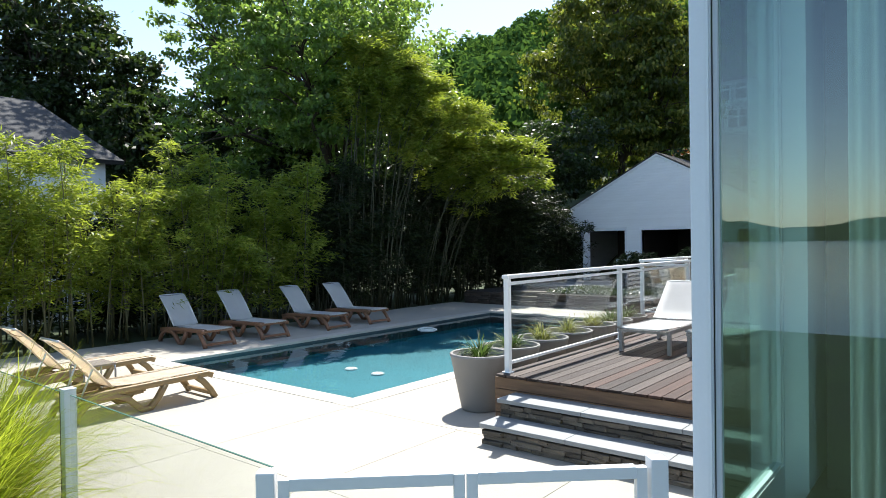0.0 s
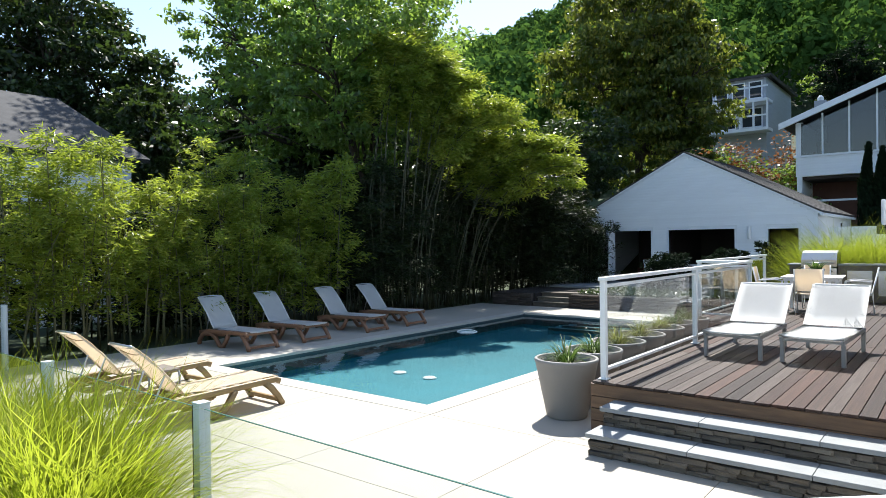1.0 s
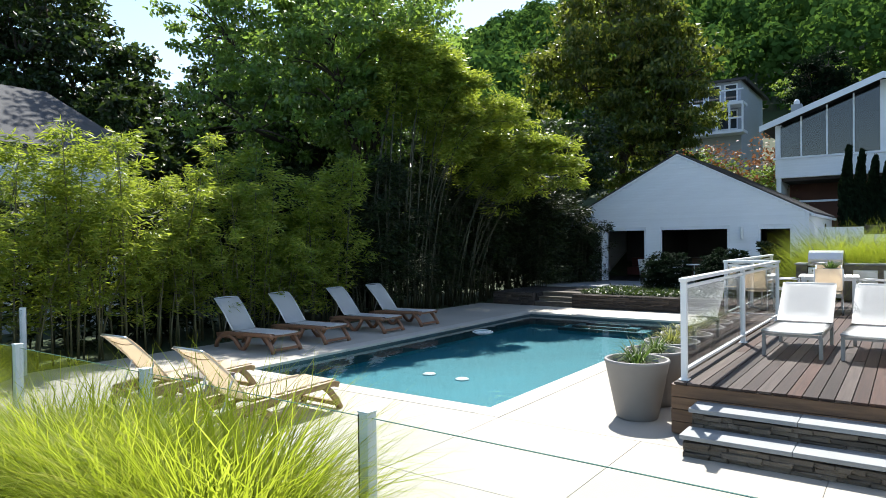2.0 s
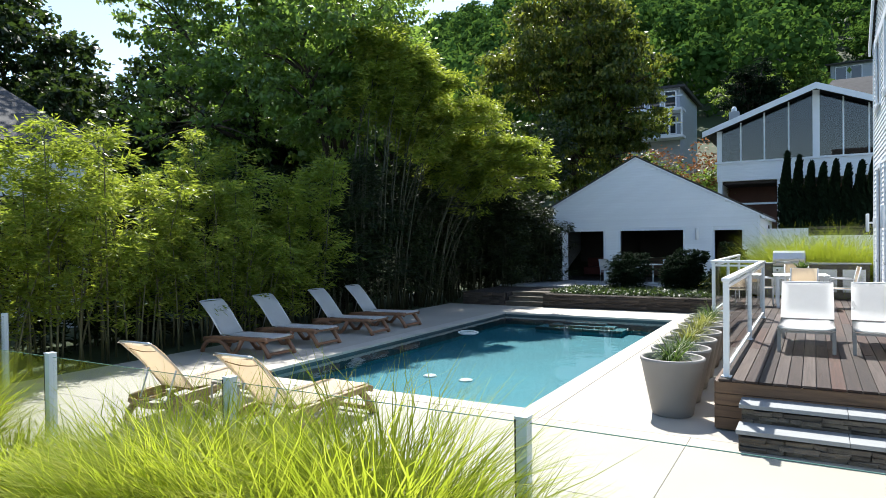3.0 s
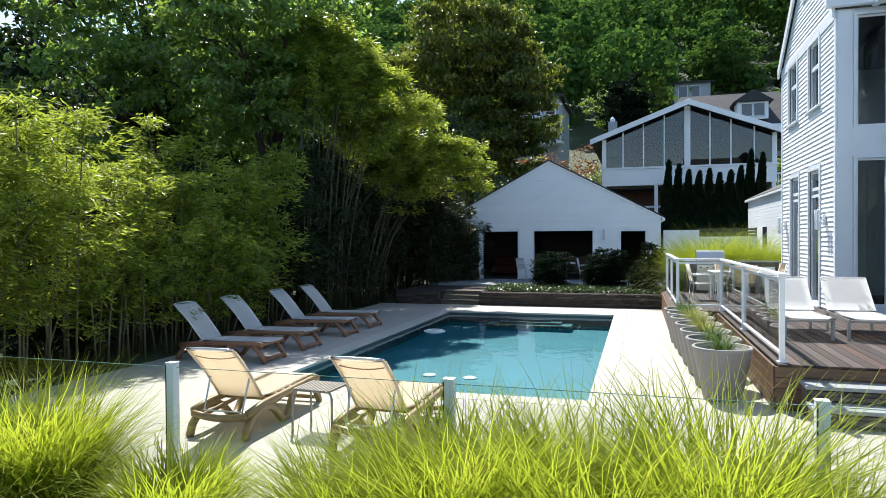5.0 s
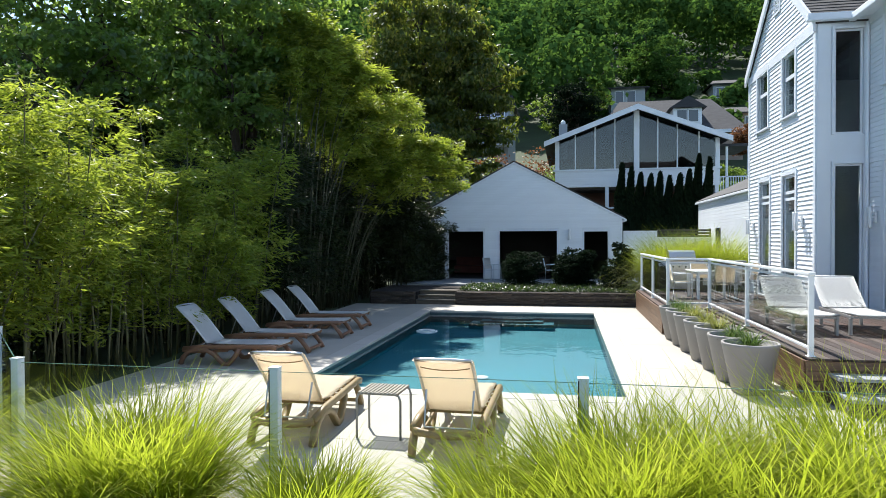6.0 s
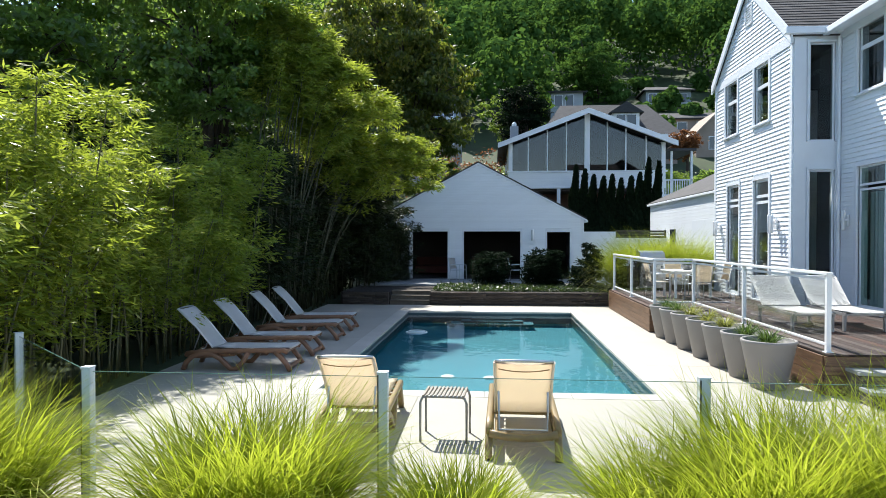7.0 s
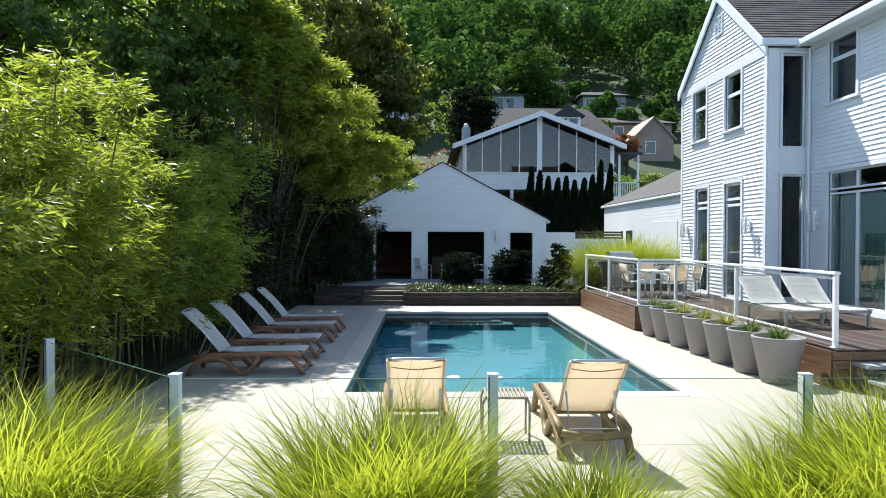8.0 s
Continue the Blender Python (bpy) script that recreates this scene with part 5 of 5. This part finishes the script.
tagged(new("shade_ground_cover", leaves("shade_ground_cover", bed, .11, .05, DARKLEAF, 516, droop=-.2)), "low dark green ground cover, added to darken the terrace bed like shade", "ground cover", kind="stuff")
for k in range(10):
    x = -4.45 + k * .49
    cypress(x, 33.0 + .1 * (k % 3), height(x, 33), (3.9, 3.7, 3.4, 3.3, 3.4, 3.2, 3.3, 3.5, 4.3, 4.1)[k], .42, 520 + k)

tree((-17.2, 15.6, 0), 3.5, [((-16.7, 13.6, 8.0), 2.0), ((-16.4, 15.6, 9.6), 2.2), ((-17.0, 17.2, 8.6), 2.2), ((-16.7, 14.8, 6.2), 1.8), ((-16.2, 13.2, 6.6), 1.4), ((-17.0, 13.4, 9.4), 1.5)], 30000, .19, TREELEAF, 600, "leafy tree rising through the bamboo", .2)
FAR = lambda q: (-4 + 1.35 * (q[0] + 4), -1.5 + 1.35 * (q[1] + 1.5), 2.1 + 1.35 * (q[2] - 2.1))
tree(FAR((-18.6, 14.0, 0.55)), 5.0, [(FAR(q), 1.35 * r) for q, r in [((-18.6, 12.3, 8.0), 2.0), ((-19.6, 14.5, 9.5), 3.3), ((-17.6, 13.6, 6.8), 2.4), ((-18.2, 16.6, 9.0), 2.8), ((-19.5, 13.0, 12.0), 3.0), ((-17.4, 17.4, 6.4), 2.3), ((-17.0, 15.4, 4.6), 2.2), ((-18.4, 11.0, 5.6), 2.0), ((-20.6, 11.6, 9.4), 1.4)]], 44000, .27, TREELEAF, 601, "tall dark broadleaf tree behind the bamboo", .3)
# The last three lobes are added to shade the bamboo south of them.
tree((-19.0, 21.5, 0), 2.2, [((-18.6, 21.0, 5.4), 2.4), ((-18.0, 23.5, 5.0), 2.4), ((-17.6, 19.8, 4.8), 2.2), ((-17.2, 22.5, 3.6), 2.3), ((-17.4, 25.5, 5.2), 2.4), ((-16.2, 27.0, 5.6), 2.4), ((-15.6, 28.8, 6.4), 2.2)], 40000, .22, DARKLEAF, 602, "broadleaf tree behind the bamboo", .28)
tree((-15.6, 35.5, 2.0), 4.5, [((-15.5, 35.0, 13.0), 3.6), ((-13.2, 34.6, 9.6), 3.0), ((-17.8, 34.5, 11.5), 3.0), ((-15.2, 34.2, 7.4), 3.0), ((-15.8, 35.5, 16.0), 2.8), ((-13.6, 34.5, 12.8), 2.2), ((-12.2, 34.0, 8.6), 1.9), ((-11.6, 34.0, 11.0), 1.7), ((-12.4, 34.0, 6.6), 1.7)], 50000, .29, BIRCHLEAF, 603, "tall yellow-green tree behind the pool house", .28, droop=.8)
for k, (x, y, h) in enumerate(((-39.5, 12.5, 19), (-41, 8, 21), (-35, 23, 15), (-36, 17.2, 13), (-33, 30, 12), (-33, 15.2, 10), (-31, 14.6, 9), (-30, 18.5, 9), (-24.5, 19, 8.5), (-38.5, 14.8, 17))):
    z = height(x, y)
    tree((x, y, z), h * .35, [((x + dx * h, y + dy * h, z + h * q), h * r) for dx, dy, q, r in ((0, 0, .85, .15), (.09, .05, .66, .17), (-.1, -.02, .62, .17), (.02, -.1, .48, .19), (.12, -.03, .4, .15), (-.1, .08, .78, .13))], 16000, .34, DARKLEAF, 620 + k, "tall dark tree beyond the neighbour's roof", .35)


# ---------------------------------------------------------------- buildings behind
def gable_house(name, x0, x1, y0, y1, z0, ze, zr, label, wallmat, roofmat, windows=(), ridge_along_y=True, over=.4):
    """A small house in the distance: walls, two roof slopes, windows on its south front as (x0, x1, z0, z1)."""
    t = thing(name, ((x0 + x1) / 2, y0, z0), label, "house")
    o = Vector(((x0 + x1) / 2, y0, z0))
    sh = Matrix.Translation(-o)
    cx = (x0 + x1) / 2
    bm = box(x0, x1, y0, y1, z0 - 1.5, ze)
    if ridge_along_y:
        prism([(x0, ze), (x1, ze), (cx, zr)], y1 - y0, bm, Matrix.Translation((0, y0, 0)))
    part("wall", bm, wallmat, t, at=sh)
    if ridge_along_y:
        k = (zr - ze) / (cx - x0)
        for s, ex in ((-1, x0), (1, x1)):
            z = ze - over * k + .12
            part_ob = roof_slab("roof", [(ex + s * over, y0 - over, z), (ex + s * over, y1 + over, z), (cx, y1 + over, zr + .12), (cx, y0 - over, zr + .12)], .15, roofmat, "", 1, t)
            part_ob.matrix_basis = sh
    else:
        cy = (y0 + y1) / 2
        k = (zr - ze) / (cy - y0)
        for s, ey in ((-1, y0), (1, y1)):
            z = ze - over * k + .12
            part_ob = roof_slab("roof", [(x0 - over, ey + s * over, z), (x1 + over, ey + s * over, z), (x1 + over - (x1 - x0) * .2, cy, zr + .12), (x0 - over + (x1 - x0) * .2, cy, zr + .12)], .15, roofmat, "", 1, t)
            part_ob.matrix_basis = sh
        for s, ex in ((-1, x0), (1, x1)):
            e = ex + s * over
            i = e - s * (x1 - x0) * .2
            z = ze - over * k + .12
            part_ob = roof_slab("roof", [(e, y0 - over, z), (e, y1 + over, z), (i, cy + .01, zr + .12), (i, cy - .01, zr + .12)], .15, roofmat, "", 1, t)
            part_ob.matrix_basis = sh
    for a, b, c, d in windows:
        f = part("window", box(a - .08, b + .08, y0 - .05, y0 + .02, c - .08, d + .08), TRIM, t, at=sh)
        part("pane", box(a, b, y0 - .058, y0 - .051, c, d), DARKPANE, f)
    return t


DARKPANE = material("dark reflecting window", (0.03, 0.04, 0.05), 0.08, vary=0.1, bump=0, spec=0.8)
BLUEWALL = material("pale blue-grey siding", (0.36, 0.40, 0.45), 0.6, vary=0.06, scale=1, fine=30, stretch=(1, 1, 8), bump=0.3)
TANWALL = material("tan stucco", (0.34, 0.27, 0.22), 0.8, vary=0.1, scale=1)
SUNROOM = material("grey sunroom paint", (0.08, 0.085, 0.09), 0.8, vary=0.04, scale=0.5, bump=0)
REDPORCH = material("dark red-brown porch wall", (0.11, 0.045, 0.03), 0.7, vary=0.15, scale=2)


def sunroom_house():
    y = 37.2
    x0, x1, cx, zs, ze, zr = -7.95, 1.45, -3.2, 6.27, 8.05, 9.85
    t = thing("sunroom_house", (cx, y, 2.5), "white house with a wide glazed gable over a dark porch", "house")
    sh = Matrix.Translation((-cx, -y, -2.5))
    roofz = lambda x: ze + .0 + (zr - ze) * (1 - abs(x - cx) / (cx - x0 if x < cx else x1 - cx))
    part("band_wall", box(x0, x1, y, y + .25, 5.25, zs - .05), SIDING, t, "white clapboard band under the windows", at=sh)
    me = mesh_of("clapboard", box(x0, x1, y - .03, y, 0, .125), SIDING)
    for k in range(7):
        part("clapboard", me, None, t, at=sh @ Matrix.Translation((0, -.004 * (k % 2), 5.27 + k * .135)))
    part("sill", box(x0 - .1, x1 + .1, y - .1, y + .2, zs - .05, zs + .05), TRIM, t, at=sh)
    xs = [x0 + .12, -6.75, -5.6, -4.45, -3.36, -3.04, -2.0, -.9, .3, x1 - .12]
    for i, (a, b) in enumerate(zip(xs, xs[1:])):
        if i == 4:
            continue
        g = prism([(a, zs + .05), (b, zs + .05), (b, roofz(b) - .2), (a, roofz(a) - .2)], .02, None, Matrix.Translation((0, y + .06, 0)))
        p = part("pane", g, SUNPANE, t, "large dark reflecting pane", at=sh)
        p.visible_shadow = False
    for x in xs:
        w = .16 if abs(x - cx) < .3 else .035
        if x in (xs[0], xs[-1]):
            w = .12
        if x == xs[5]:
            continue
        c = cx if x == xs[4] else x
        part("mullion", box(c - w, c + w, y - .02, y + .12, zs + .05, roofz(c) - .12), TRIM, t, at=sh)
    for s, ex in ((-1, x0), (1, x1)):
        o = .65 if s < 0 else .55
        k = (zr - ze) / abs(cx - ex)
        z = ze - o * k
        r = roof_slab("roof", [(ex + s * o, y - .7, z + .12), (ex + s * o, y + 12, z + .12), (cx, y + 12, zr + .12), (cx, y - .7, zr + .12)], .10, GREYROOF, "", 1, t)
        r.matrix_basis = sh
        part("rake_board", prism([(ex + s * o, z - .16), (ex + s * o, z + .14), (cx, zr + .14), (cx, zr - .18)], .06, None, Matrix.Translation((0, y - .76, 0))), TRIM, t, at=sh)
        part("soffit", prism([(ex + s * o, z - .03), (ex + s * o, z + .005), (cx, zr + .005), (cx, zr - .03)], .7, None, Matrix.Translation((0, y - .7, 0))), TRIM, t, at=sh)
    part("side_wall", box(x0, x0 + .25, y + .25, y + 11, 2, ze), SIDING, t, at=sh)
    part("side_wall", box(x1 - .25, x1, y + .25, y + 11, 2, ze), SIDING, t, at=sh)
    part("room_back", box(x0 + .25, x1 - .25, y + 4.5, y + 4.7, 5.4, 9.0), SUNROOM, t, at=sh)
    part("room_floor", box(x0 + .25, x1 - .25, y + .26, y + 11, 5.1, 5.25), UNLITROOM, t, at=sh)
    part("porch_back", box(x0 + .25, x1 - .25, y + 3.0, y + 3.2, 2, 5.1), REDPORCH, t, "dark red-brown porch wall", at=sh)
    for x in (x0 + .15, -4.9, -1.6, x1 - .15):
        part("porch_post", box(x - .1, x + .1, y + .02, y + .22, 2, 5.25), TRIM, t, at=sh)
    part("porch_rail", box(x0, x1, y + .05, y + .12, 3.95, 4.05), ALU, t, at=sh)
    ch = part("chimney", box(-7.75, -7.2, y + 4.0, y + 4.6, 7.5, 9.75), BLUEWALL, t, at=sh)
    part("chimney_cap", lathe([(.16, 9.75), (.16, 9.95), (.06, 10.08)], 14), ALU, ch, at=Matrix.Translation((-7.48, y + 4.3, 0)))
    # side porch with white rails
    part("side_porch_roof", box(x1 + .1, x1 + 2.0, y + .6, y + 5, 7.55, 7.7), GREYROOF, t, at=sh)
    for x in (x1 + .55, x1 + 1.75):
        part("side_porch_post", box(x - .06, x + .06, y + .7, y + .82, 4.8, 7.55), TRIM, t, at=sh)
    part("side_porch_floor", box(x1 + .1, x1 + 2.0, y + .6, y + 5, 4.7, 4.9), TRIM, t, at=sh)
    for k in range(12):
        part("baluster", box(x1 + .2 + k * .14, x1 + .24 + k * .14, y + .72, y + .76, 4.9, 5.75), TRIM, t, at=sh)
    part("side_porch_rail", box(x1 + .15, x1 + 1.8, y + .7, y + .78, 5.75, 5.82), TRIM, t, at=sh)


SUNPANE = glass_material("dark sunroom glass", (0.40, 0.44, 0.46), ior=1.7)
sunroom_house()

# garage attached beyond the main house
g = thing("garage", (-1.2, 24.5, 0), "low white garage with a dark roof", "garage")
sh = Matrix.Translation((1.4, -24.5, 0))
part("wall", box(-1.2, 5, 17.9, 30.4, -.1, 3.9), SIDING, g, at=sh)
me = mesh_of("clapboard", box(-1.225, -1.2, 18.0, 30.4, 0, .12), SIDING)
for k in range(27):
    part("clapboard", me, None, g, at=sh @ Matrix.Translation((0, 0, .4 + k * .127)))
part("door", box(-1.235, -1.226, 25.8, 26.7, .3, 2.6), DARKPANE, g, "dark narrow door", at=sh)
part("garage_door", box(-1.24, -1.226, 20.6, 23.4, .3, 2.9), TRIM, g, "white panelled garage door", at=sh)
r = roof_slab("roof", [(-1.3, 17.8, 3.92), (-1.3, 30.7, 3.92), (2.6, 30.7, 5.75), (2.6, 17.8, 5.75)], .12, SHINGLE, "", 1, g)
r.matrix_basis = sh
part("gutter", box(-1.33, -1.24, 17.8, 30.7, 3.80, 3.90, bevel=.02), TRIM, g, at=sh)

tagged(part("fence_white", box(-4.9, -1.3, 26.2, 26.3, 0, 2.22), TRIM), "white board fence beside the pool house", "fence", kind="structure")
tagged(part("fence_white", box(-4.9, -3.5, 26.2, 26.3, 2.22, 2.5), TRIM), "white board fence beside the pool house", "fence", kind="structure")
f = thing("slatted_screen", (-2.4, 26.2, 2.2), "dark slatted screen on top of the white fence", "screen")
for k in range(3):
    part("slat", box(-1.08, 1.08, 0, .05, .02 + k * .12, .11 + k * .12, bevel=.006), BLACK, f)
for x in (-1.05, 0, 1.05):
    part("post", box(x - .03, x + .03, .051, .09, 0, .38), BLACK, f)

# neighbour's house behind the bamboo
n = thing("neighbour_house", (-24, 4, 0), "white neighbouring house with a weathered grey shingle roof", "house")
sh = Matrix.Translation((24, -4, 0))
part("wall", box(-27.2, -20.8, -8, 9.2, -.1, 4.7), SIDING, n, at=sh)
for a, b in ((1.0, 2.2), (5.0, 6.2)):
    f = part("window", box(-20.8, -20.74, a - .08, b + .08, 2.4, 3.9), TRIM, n, at=sh)
    part("pane", box(-20.738, -20.73, a, b, 2.5, 3.8), DARKPANE, f)
for s, ex in ((-1, -27.6), (1, -20.4)):
    r = roof_slab("roof", [(ex, -8.4, 4.75), (ex, 9.6, 4.75), (-24, 9.6 - 1.2, 6.95), (-24, -8.4, 6.95)], .12, GREYROOF, "", 1, n)
    r.matrix_basis = sh
r = roof_slab("roof", [(-27.6, 9.6, 4.75), (-20.4, 9.6, 4.75), (-23.99, 8.4, 6.95), (-24.01, 8.4, 6.95)], .12, GREYROOF, "", 1, n)
r.matrix_basis = sh

# houses up the hill
h = gable_house("hill_house", -3.8, 9.2, 63, 72, 8.5, 12.6, 16.2, "grey-roofed house with a white dormer up the hill", TANWALL, GREYROOF, (), False, .6)
o = Matrix.Translation((-2.7, -63, -8.5))
d = part("dormer", box(2.9, 5.5, 62.9, 66, 13.0, 14.7), SIDING, h, "white framed roof dormer", at=o)
part("dormer_roof", prism([(2.5, 14.6), (5.9, 14.6), (4.2, 15.7)], 4, None, Matrix.Translation((0, 62.5, 0))), GREYROOF, d)
for a in (3.25, 4.3):
    part("dormer_frame", box(a - .12, a + .97, 62.82, 62.9, 13.2, 14.5), TRIM, d)
    part("dormer_pane", box(a, a + .85, 62.80, 62.815, 13.3, 14.4), DARKPANE, d)
part("eave_board", box(-4.4, 9.8, 62.3, 62.5, 12.1, 12.4), TRIM, h, at=o)
gable_house("hill_house", -1.7, 2.3, 80, 86, 13, 20.5, 21.0, "small flat-roofed dark house up the hill", BLUEWALL, GREYROOF, ((-1.2, -.3, 18.7, 20.1), (.2, 1.1, 18.7, 20.1)), False, .5)
h = gable_house("hill_house", 11.8, 17.8, 88, 95, 16, 22.3, 23.4, "pale house with balconies among trees up the hill", BLUEWALL, GREYROOF, ((12.2, 13.2, 20.4, 21.8), (13.9, 15.1, 20.4, 21.8), (15.8, 17.2, 20.4, 21.8)), False, .5)
o = Matrix.Translation((-14.8, -88, -16))
for z in (19.5, 20.2):
    part("balcony_rail", box(11.6, 18.0, 86.6, 86.75, z, z + .14), TRIM, h, at=o)
part("balcony_floor", box(11.6, 18.0, 86.6, 88, 19.2, 19.4), TRIM, h, at=o)
for k in range(8):
    part("balcony_post", box(11.7 + k * .88, 11.8 + k * .88, 86.62, 86.74, 19.4, 20.3), TRIM, h, at=o)
gable_house("hill_house", 9.5, 19.0, 74, 80, 11, 16.0, 17.0, "long low tan house up the hill", TANWALL, GREYROOF, ((12.2, 13.2, 14.2, 15.5), (14.4, 15.4, 14.2, 15.5)), False, .5)
gable_house("hill_house", 11.9, 16.2, 66, 72, 9, 13.0, 15.2, "tan gabled house up the hill", TANWALL, TANWALL, ((13.2, 14.2, 11.4, 12.6),), True, .3)
h = gable_house("blue_house", -15.2, -11.7, 48, 56, 4.6, 13.1, 13.5, "pale blue house with two white balconies among trees", BLUEWALL, GREYROOF, ((-14.9, -14.2, 11.75, 12.8), (-13.8, -13.1, 11.75, 12.8), (-12.7, -12.0, 11.75, 12.8), (-14.8, -13.7, 9.8, 11.0), (-13.2, -12.0, 9.8, 11.0)), False, .4)
o = Matrix.Translation((13.45, -48, -4.6))
for z in (9.5, 11.4):
    part("balcony_floor", box(-15.6, -11.3, 46.6, 48, z - .2, z), TRIM, h, at=o)
    part("balcony_rail", box(-15.6, -11.3, 46.6, 46.7, z + .75, z + .85), TRIM, h, at=o)
for k in range(6):
    part("balcony_post", box(-15.6 + k * .836, -15.48 + k * .836, 46.62, 46.72, 9.5, 11.4), TRIM, h, at=o)


# ---------------------------------------------------------------- woods
def one_tree(x, y, h, r, count, leaf, mat, seed, label):
    z = height(x, y)
    rng = random.Random(seed)
    lobes = [((x + rng.uniform(-.5, .5) * r, y + rng.uniform(-.5, .5) * r, z + h - r * q), r * rng.uniform(.5, .72)) for q in (.55, .8, 1.0, 1.2, 1.45, 1.0, .75)]
    tree((x, y, z), h * .35, lobes, count, leaf, mat, seed, label, .2, clusters=30)


one_tree(-4.5, 75, 5.8, 2.2, 7000, .26, LIMELEAF, 701, "bright lime-green tree up the hill")
one_tree(-7.6, 52, 9.0, 2.6, 7000, .30, LIMELEAF, 702, "yellow-green tree among dark ones")
one_tree(6.2, 92, 9.5, 5.9, 16000, .42, HILLLEAF, 703, "large round tree up the hill")
one_tree(-3.4, 85, 6.3, 2.5, 7000, .34, HILLLEAF, 704, "round green tree up the hill")
one_tree(-6.9, 46.5, 9.5, 2.4, 8000, .26, CONIFER, 705, "dark evergreen beside the blue house")
one_tree(8.7, 58, 5.0, 1.7, 6000, .22, RUSTLEAF, 706, "purple-red tree before the tan houses")
for k, (x, y, h, mat) in enumerate(((-10.6, 41.5, 4.8, RUSTLEAF), (-8.9, 41, 3.8, TREELEAF), (-12.6, 41.5, 4.2, LIMELEAF), (-8.3, 38.5, 2.0, TREELEAF), (5.5, 50, 2.2, LIMELEAF), (8.5, 52, 2.0, TREELEAF), (-5.5, 53, 3.5, LIMELEAF), (3.8, 45, 2.0, TREELEAF))):
    rng = np.random.default_rng(720 + k)
    z = height(x, y)
    t = thing("bush", (x, y, z), "rust-red leafy bush on the bank" if mat is RUSTLEAF else "green leafy bush on the bank", "bush")
    part("stem", tube([(0, 0, -.1), (.05, 0, h * .6)], .06, 6), BARK, t)
    lobes = [(np.array([rng.normal(0, .5) * h * .6, rng.normal(0, .4) * h * .5, h * q]), h * .42) for q in (.35, .5, .65, .75, .5, .45)]
    part("foliage", leaves("foliage", crown_points(rng, lobes, 4500, clusters=30), .24, .13, mat, 720 + k, droop=.2), None, t)


def woods():
    """The wooded hillside, one stretch of joined crowns: leaf sprays lying over lumpy lobes."""
    rng = np.random.default_rng(800)
    pts, way = [], []
    y = 54.0
    while y < 176:
        x = -190.0
        gap = 7.0 + (y - 54) * .025
        while x < 105:
            px, py = x + rng.uniform(-2.6, 2.6), y + rng.uniform(-2.4, 2.4)
            x += gap
            small = -6 < px < 24 and py < 97
            if py < 72 and (px > -20 or rng.uniform() < .3):
                continue
            if px < -90 - (py - 70) * 1.0 or px > 22 + (py - 60) * .62:
                continue
            h, r = (rng.uniform(2.2, 3.2), rng.uniform(1.2, 1.9)) if small else (rng.uniform(9, 15), rng.uniform(3.6, 5.6))
            n = 300 if small else 1000
            k = 14
            c = rng.normal(size=(k, 3))
            c /= np.linalg.norm(c, axis=1, keepdims=True)
            c[:, 1] = -np.abs(c[:, 1])
            c = c * r * .68 * np.array([1, 1, .9]) + np.array([0, 0, h - r])
            d = rng.normal(size=(n, 3))
            d[:, 2] += .35
            d[:, 1] -= .35
            d /= np.linalg.norm(d, axis=1, keepdims=True)
            p = c[rng.integers(0, k, n)] + d * (r * .42 * rng.uniform(.75, 1.05, n))[:, None]
            low = rng.uniform(0, 1, n) < .12
            p[low] = np.stack([rng.normal(0, r * .55, low.sum()), rng.normal(-.4, r * .3, low.sum()), rng.uniform(0, h - r, low.sum())], 1)
            pts.append(p + np.array([px, py, height(px, py)]))
            way.append(d)
        y += gap * .8
    c, nrm = np.concatenate(pts), np.concatenate(way)
    nrm = nrm + rng.normal(0, .35, nrm.shape)
    a = np.cross(nrm, rng.normal(size=nrm.shape))
    a /= np.linalg.norm(a, axis=1, keepdims=True) + 1e-9
    b = np.cross(nrm, a)
    b /= np.linalg.norm(b, axis=1, keepdims=True) + 1e-9
    L, W = rng.uniform(.32, .55, (len(c), 1)), rng.uniform(.2, .36, (len(c), 1))
    v = np.stack([c - a * L, c + b * W, c + a * L, c - b * W], 1).reshape(-1, 3)
    tagged(new("woods", raw_mesh("woods", v, 4, HILLLEAF)), "dense green woods covering the hillside", "woods", kind="stuff")


woods()


# ---------------------------------------------------------------- walls, deck and paving, piece by piece
main_house()
pool_house()
deck()
stone_wall("retaining_wall", -13.9, -12.36, -.02, .42, pose(0, 18.36, 0), 21, "low dry-stone retaining wall of the terrace", mat=DARKSTONE)
stone_wall("retaining_wall", -10.99, -4.75, -.02, .42, pose(0, 18.36, 0), 22, "low dry-stone retaining wall of the terrace", mat=DARKSTONE)
paving()
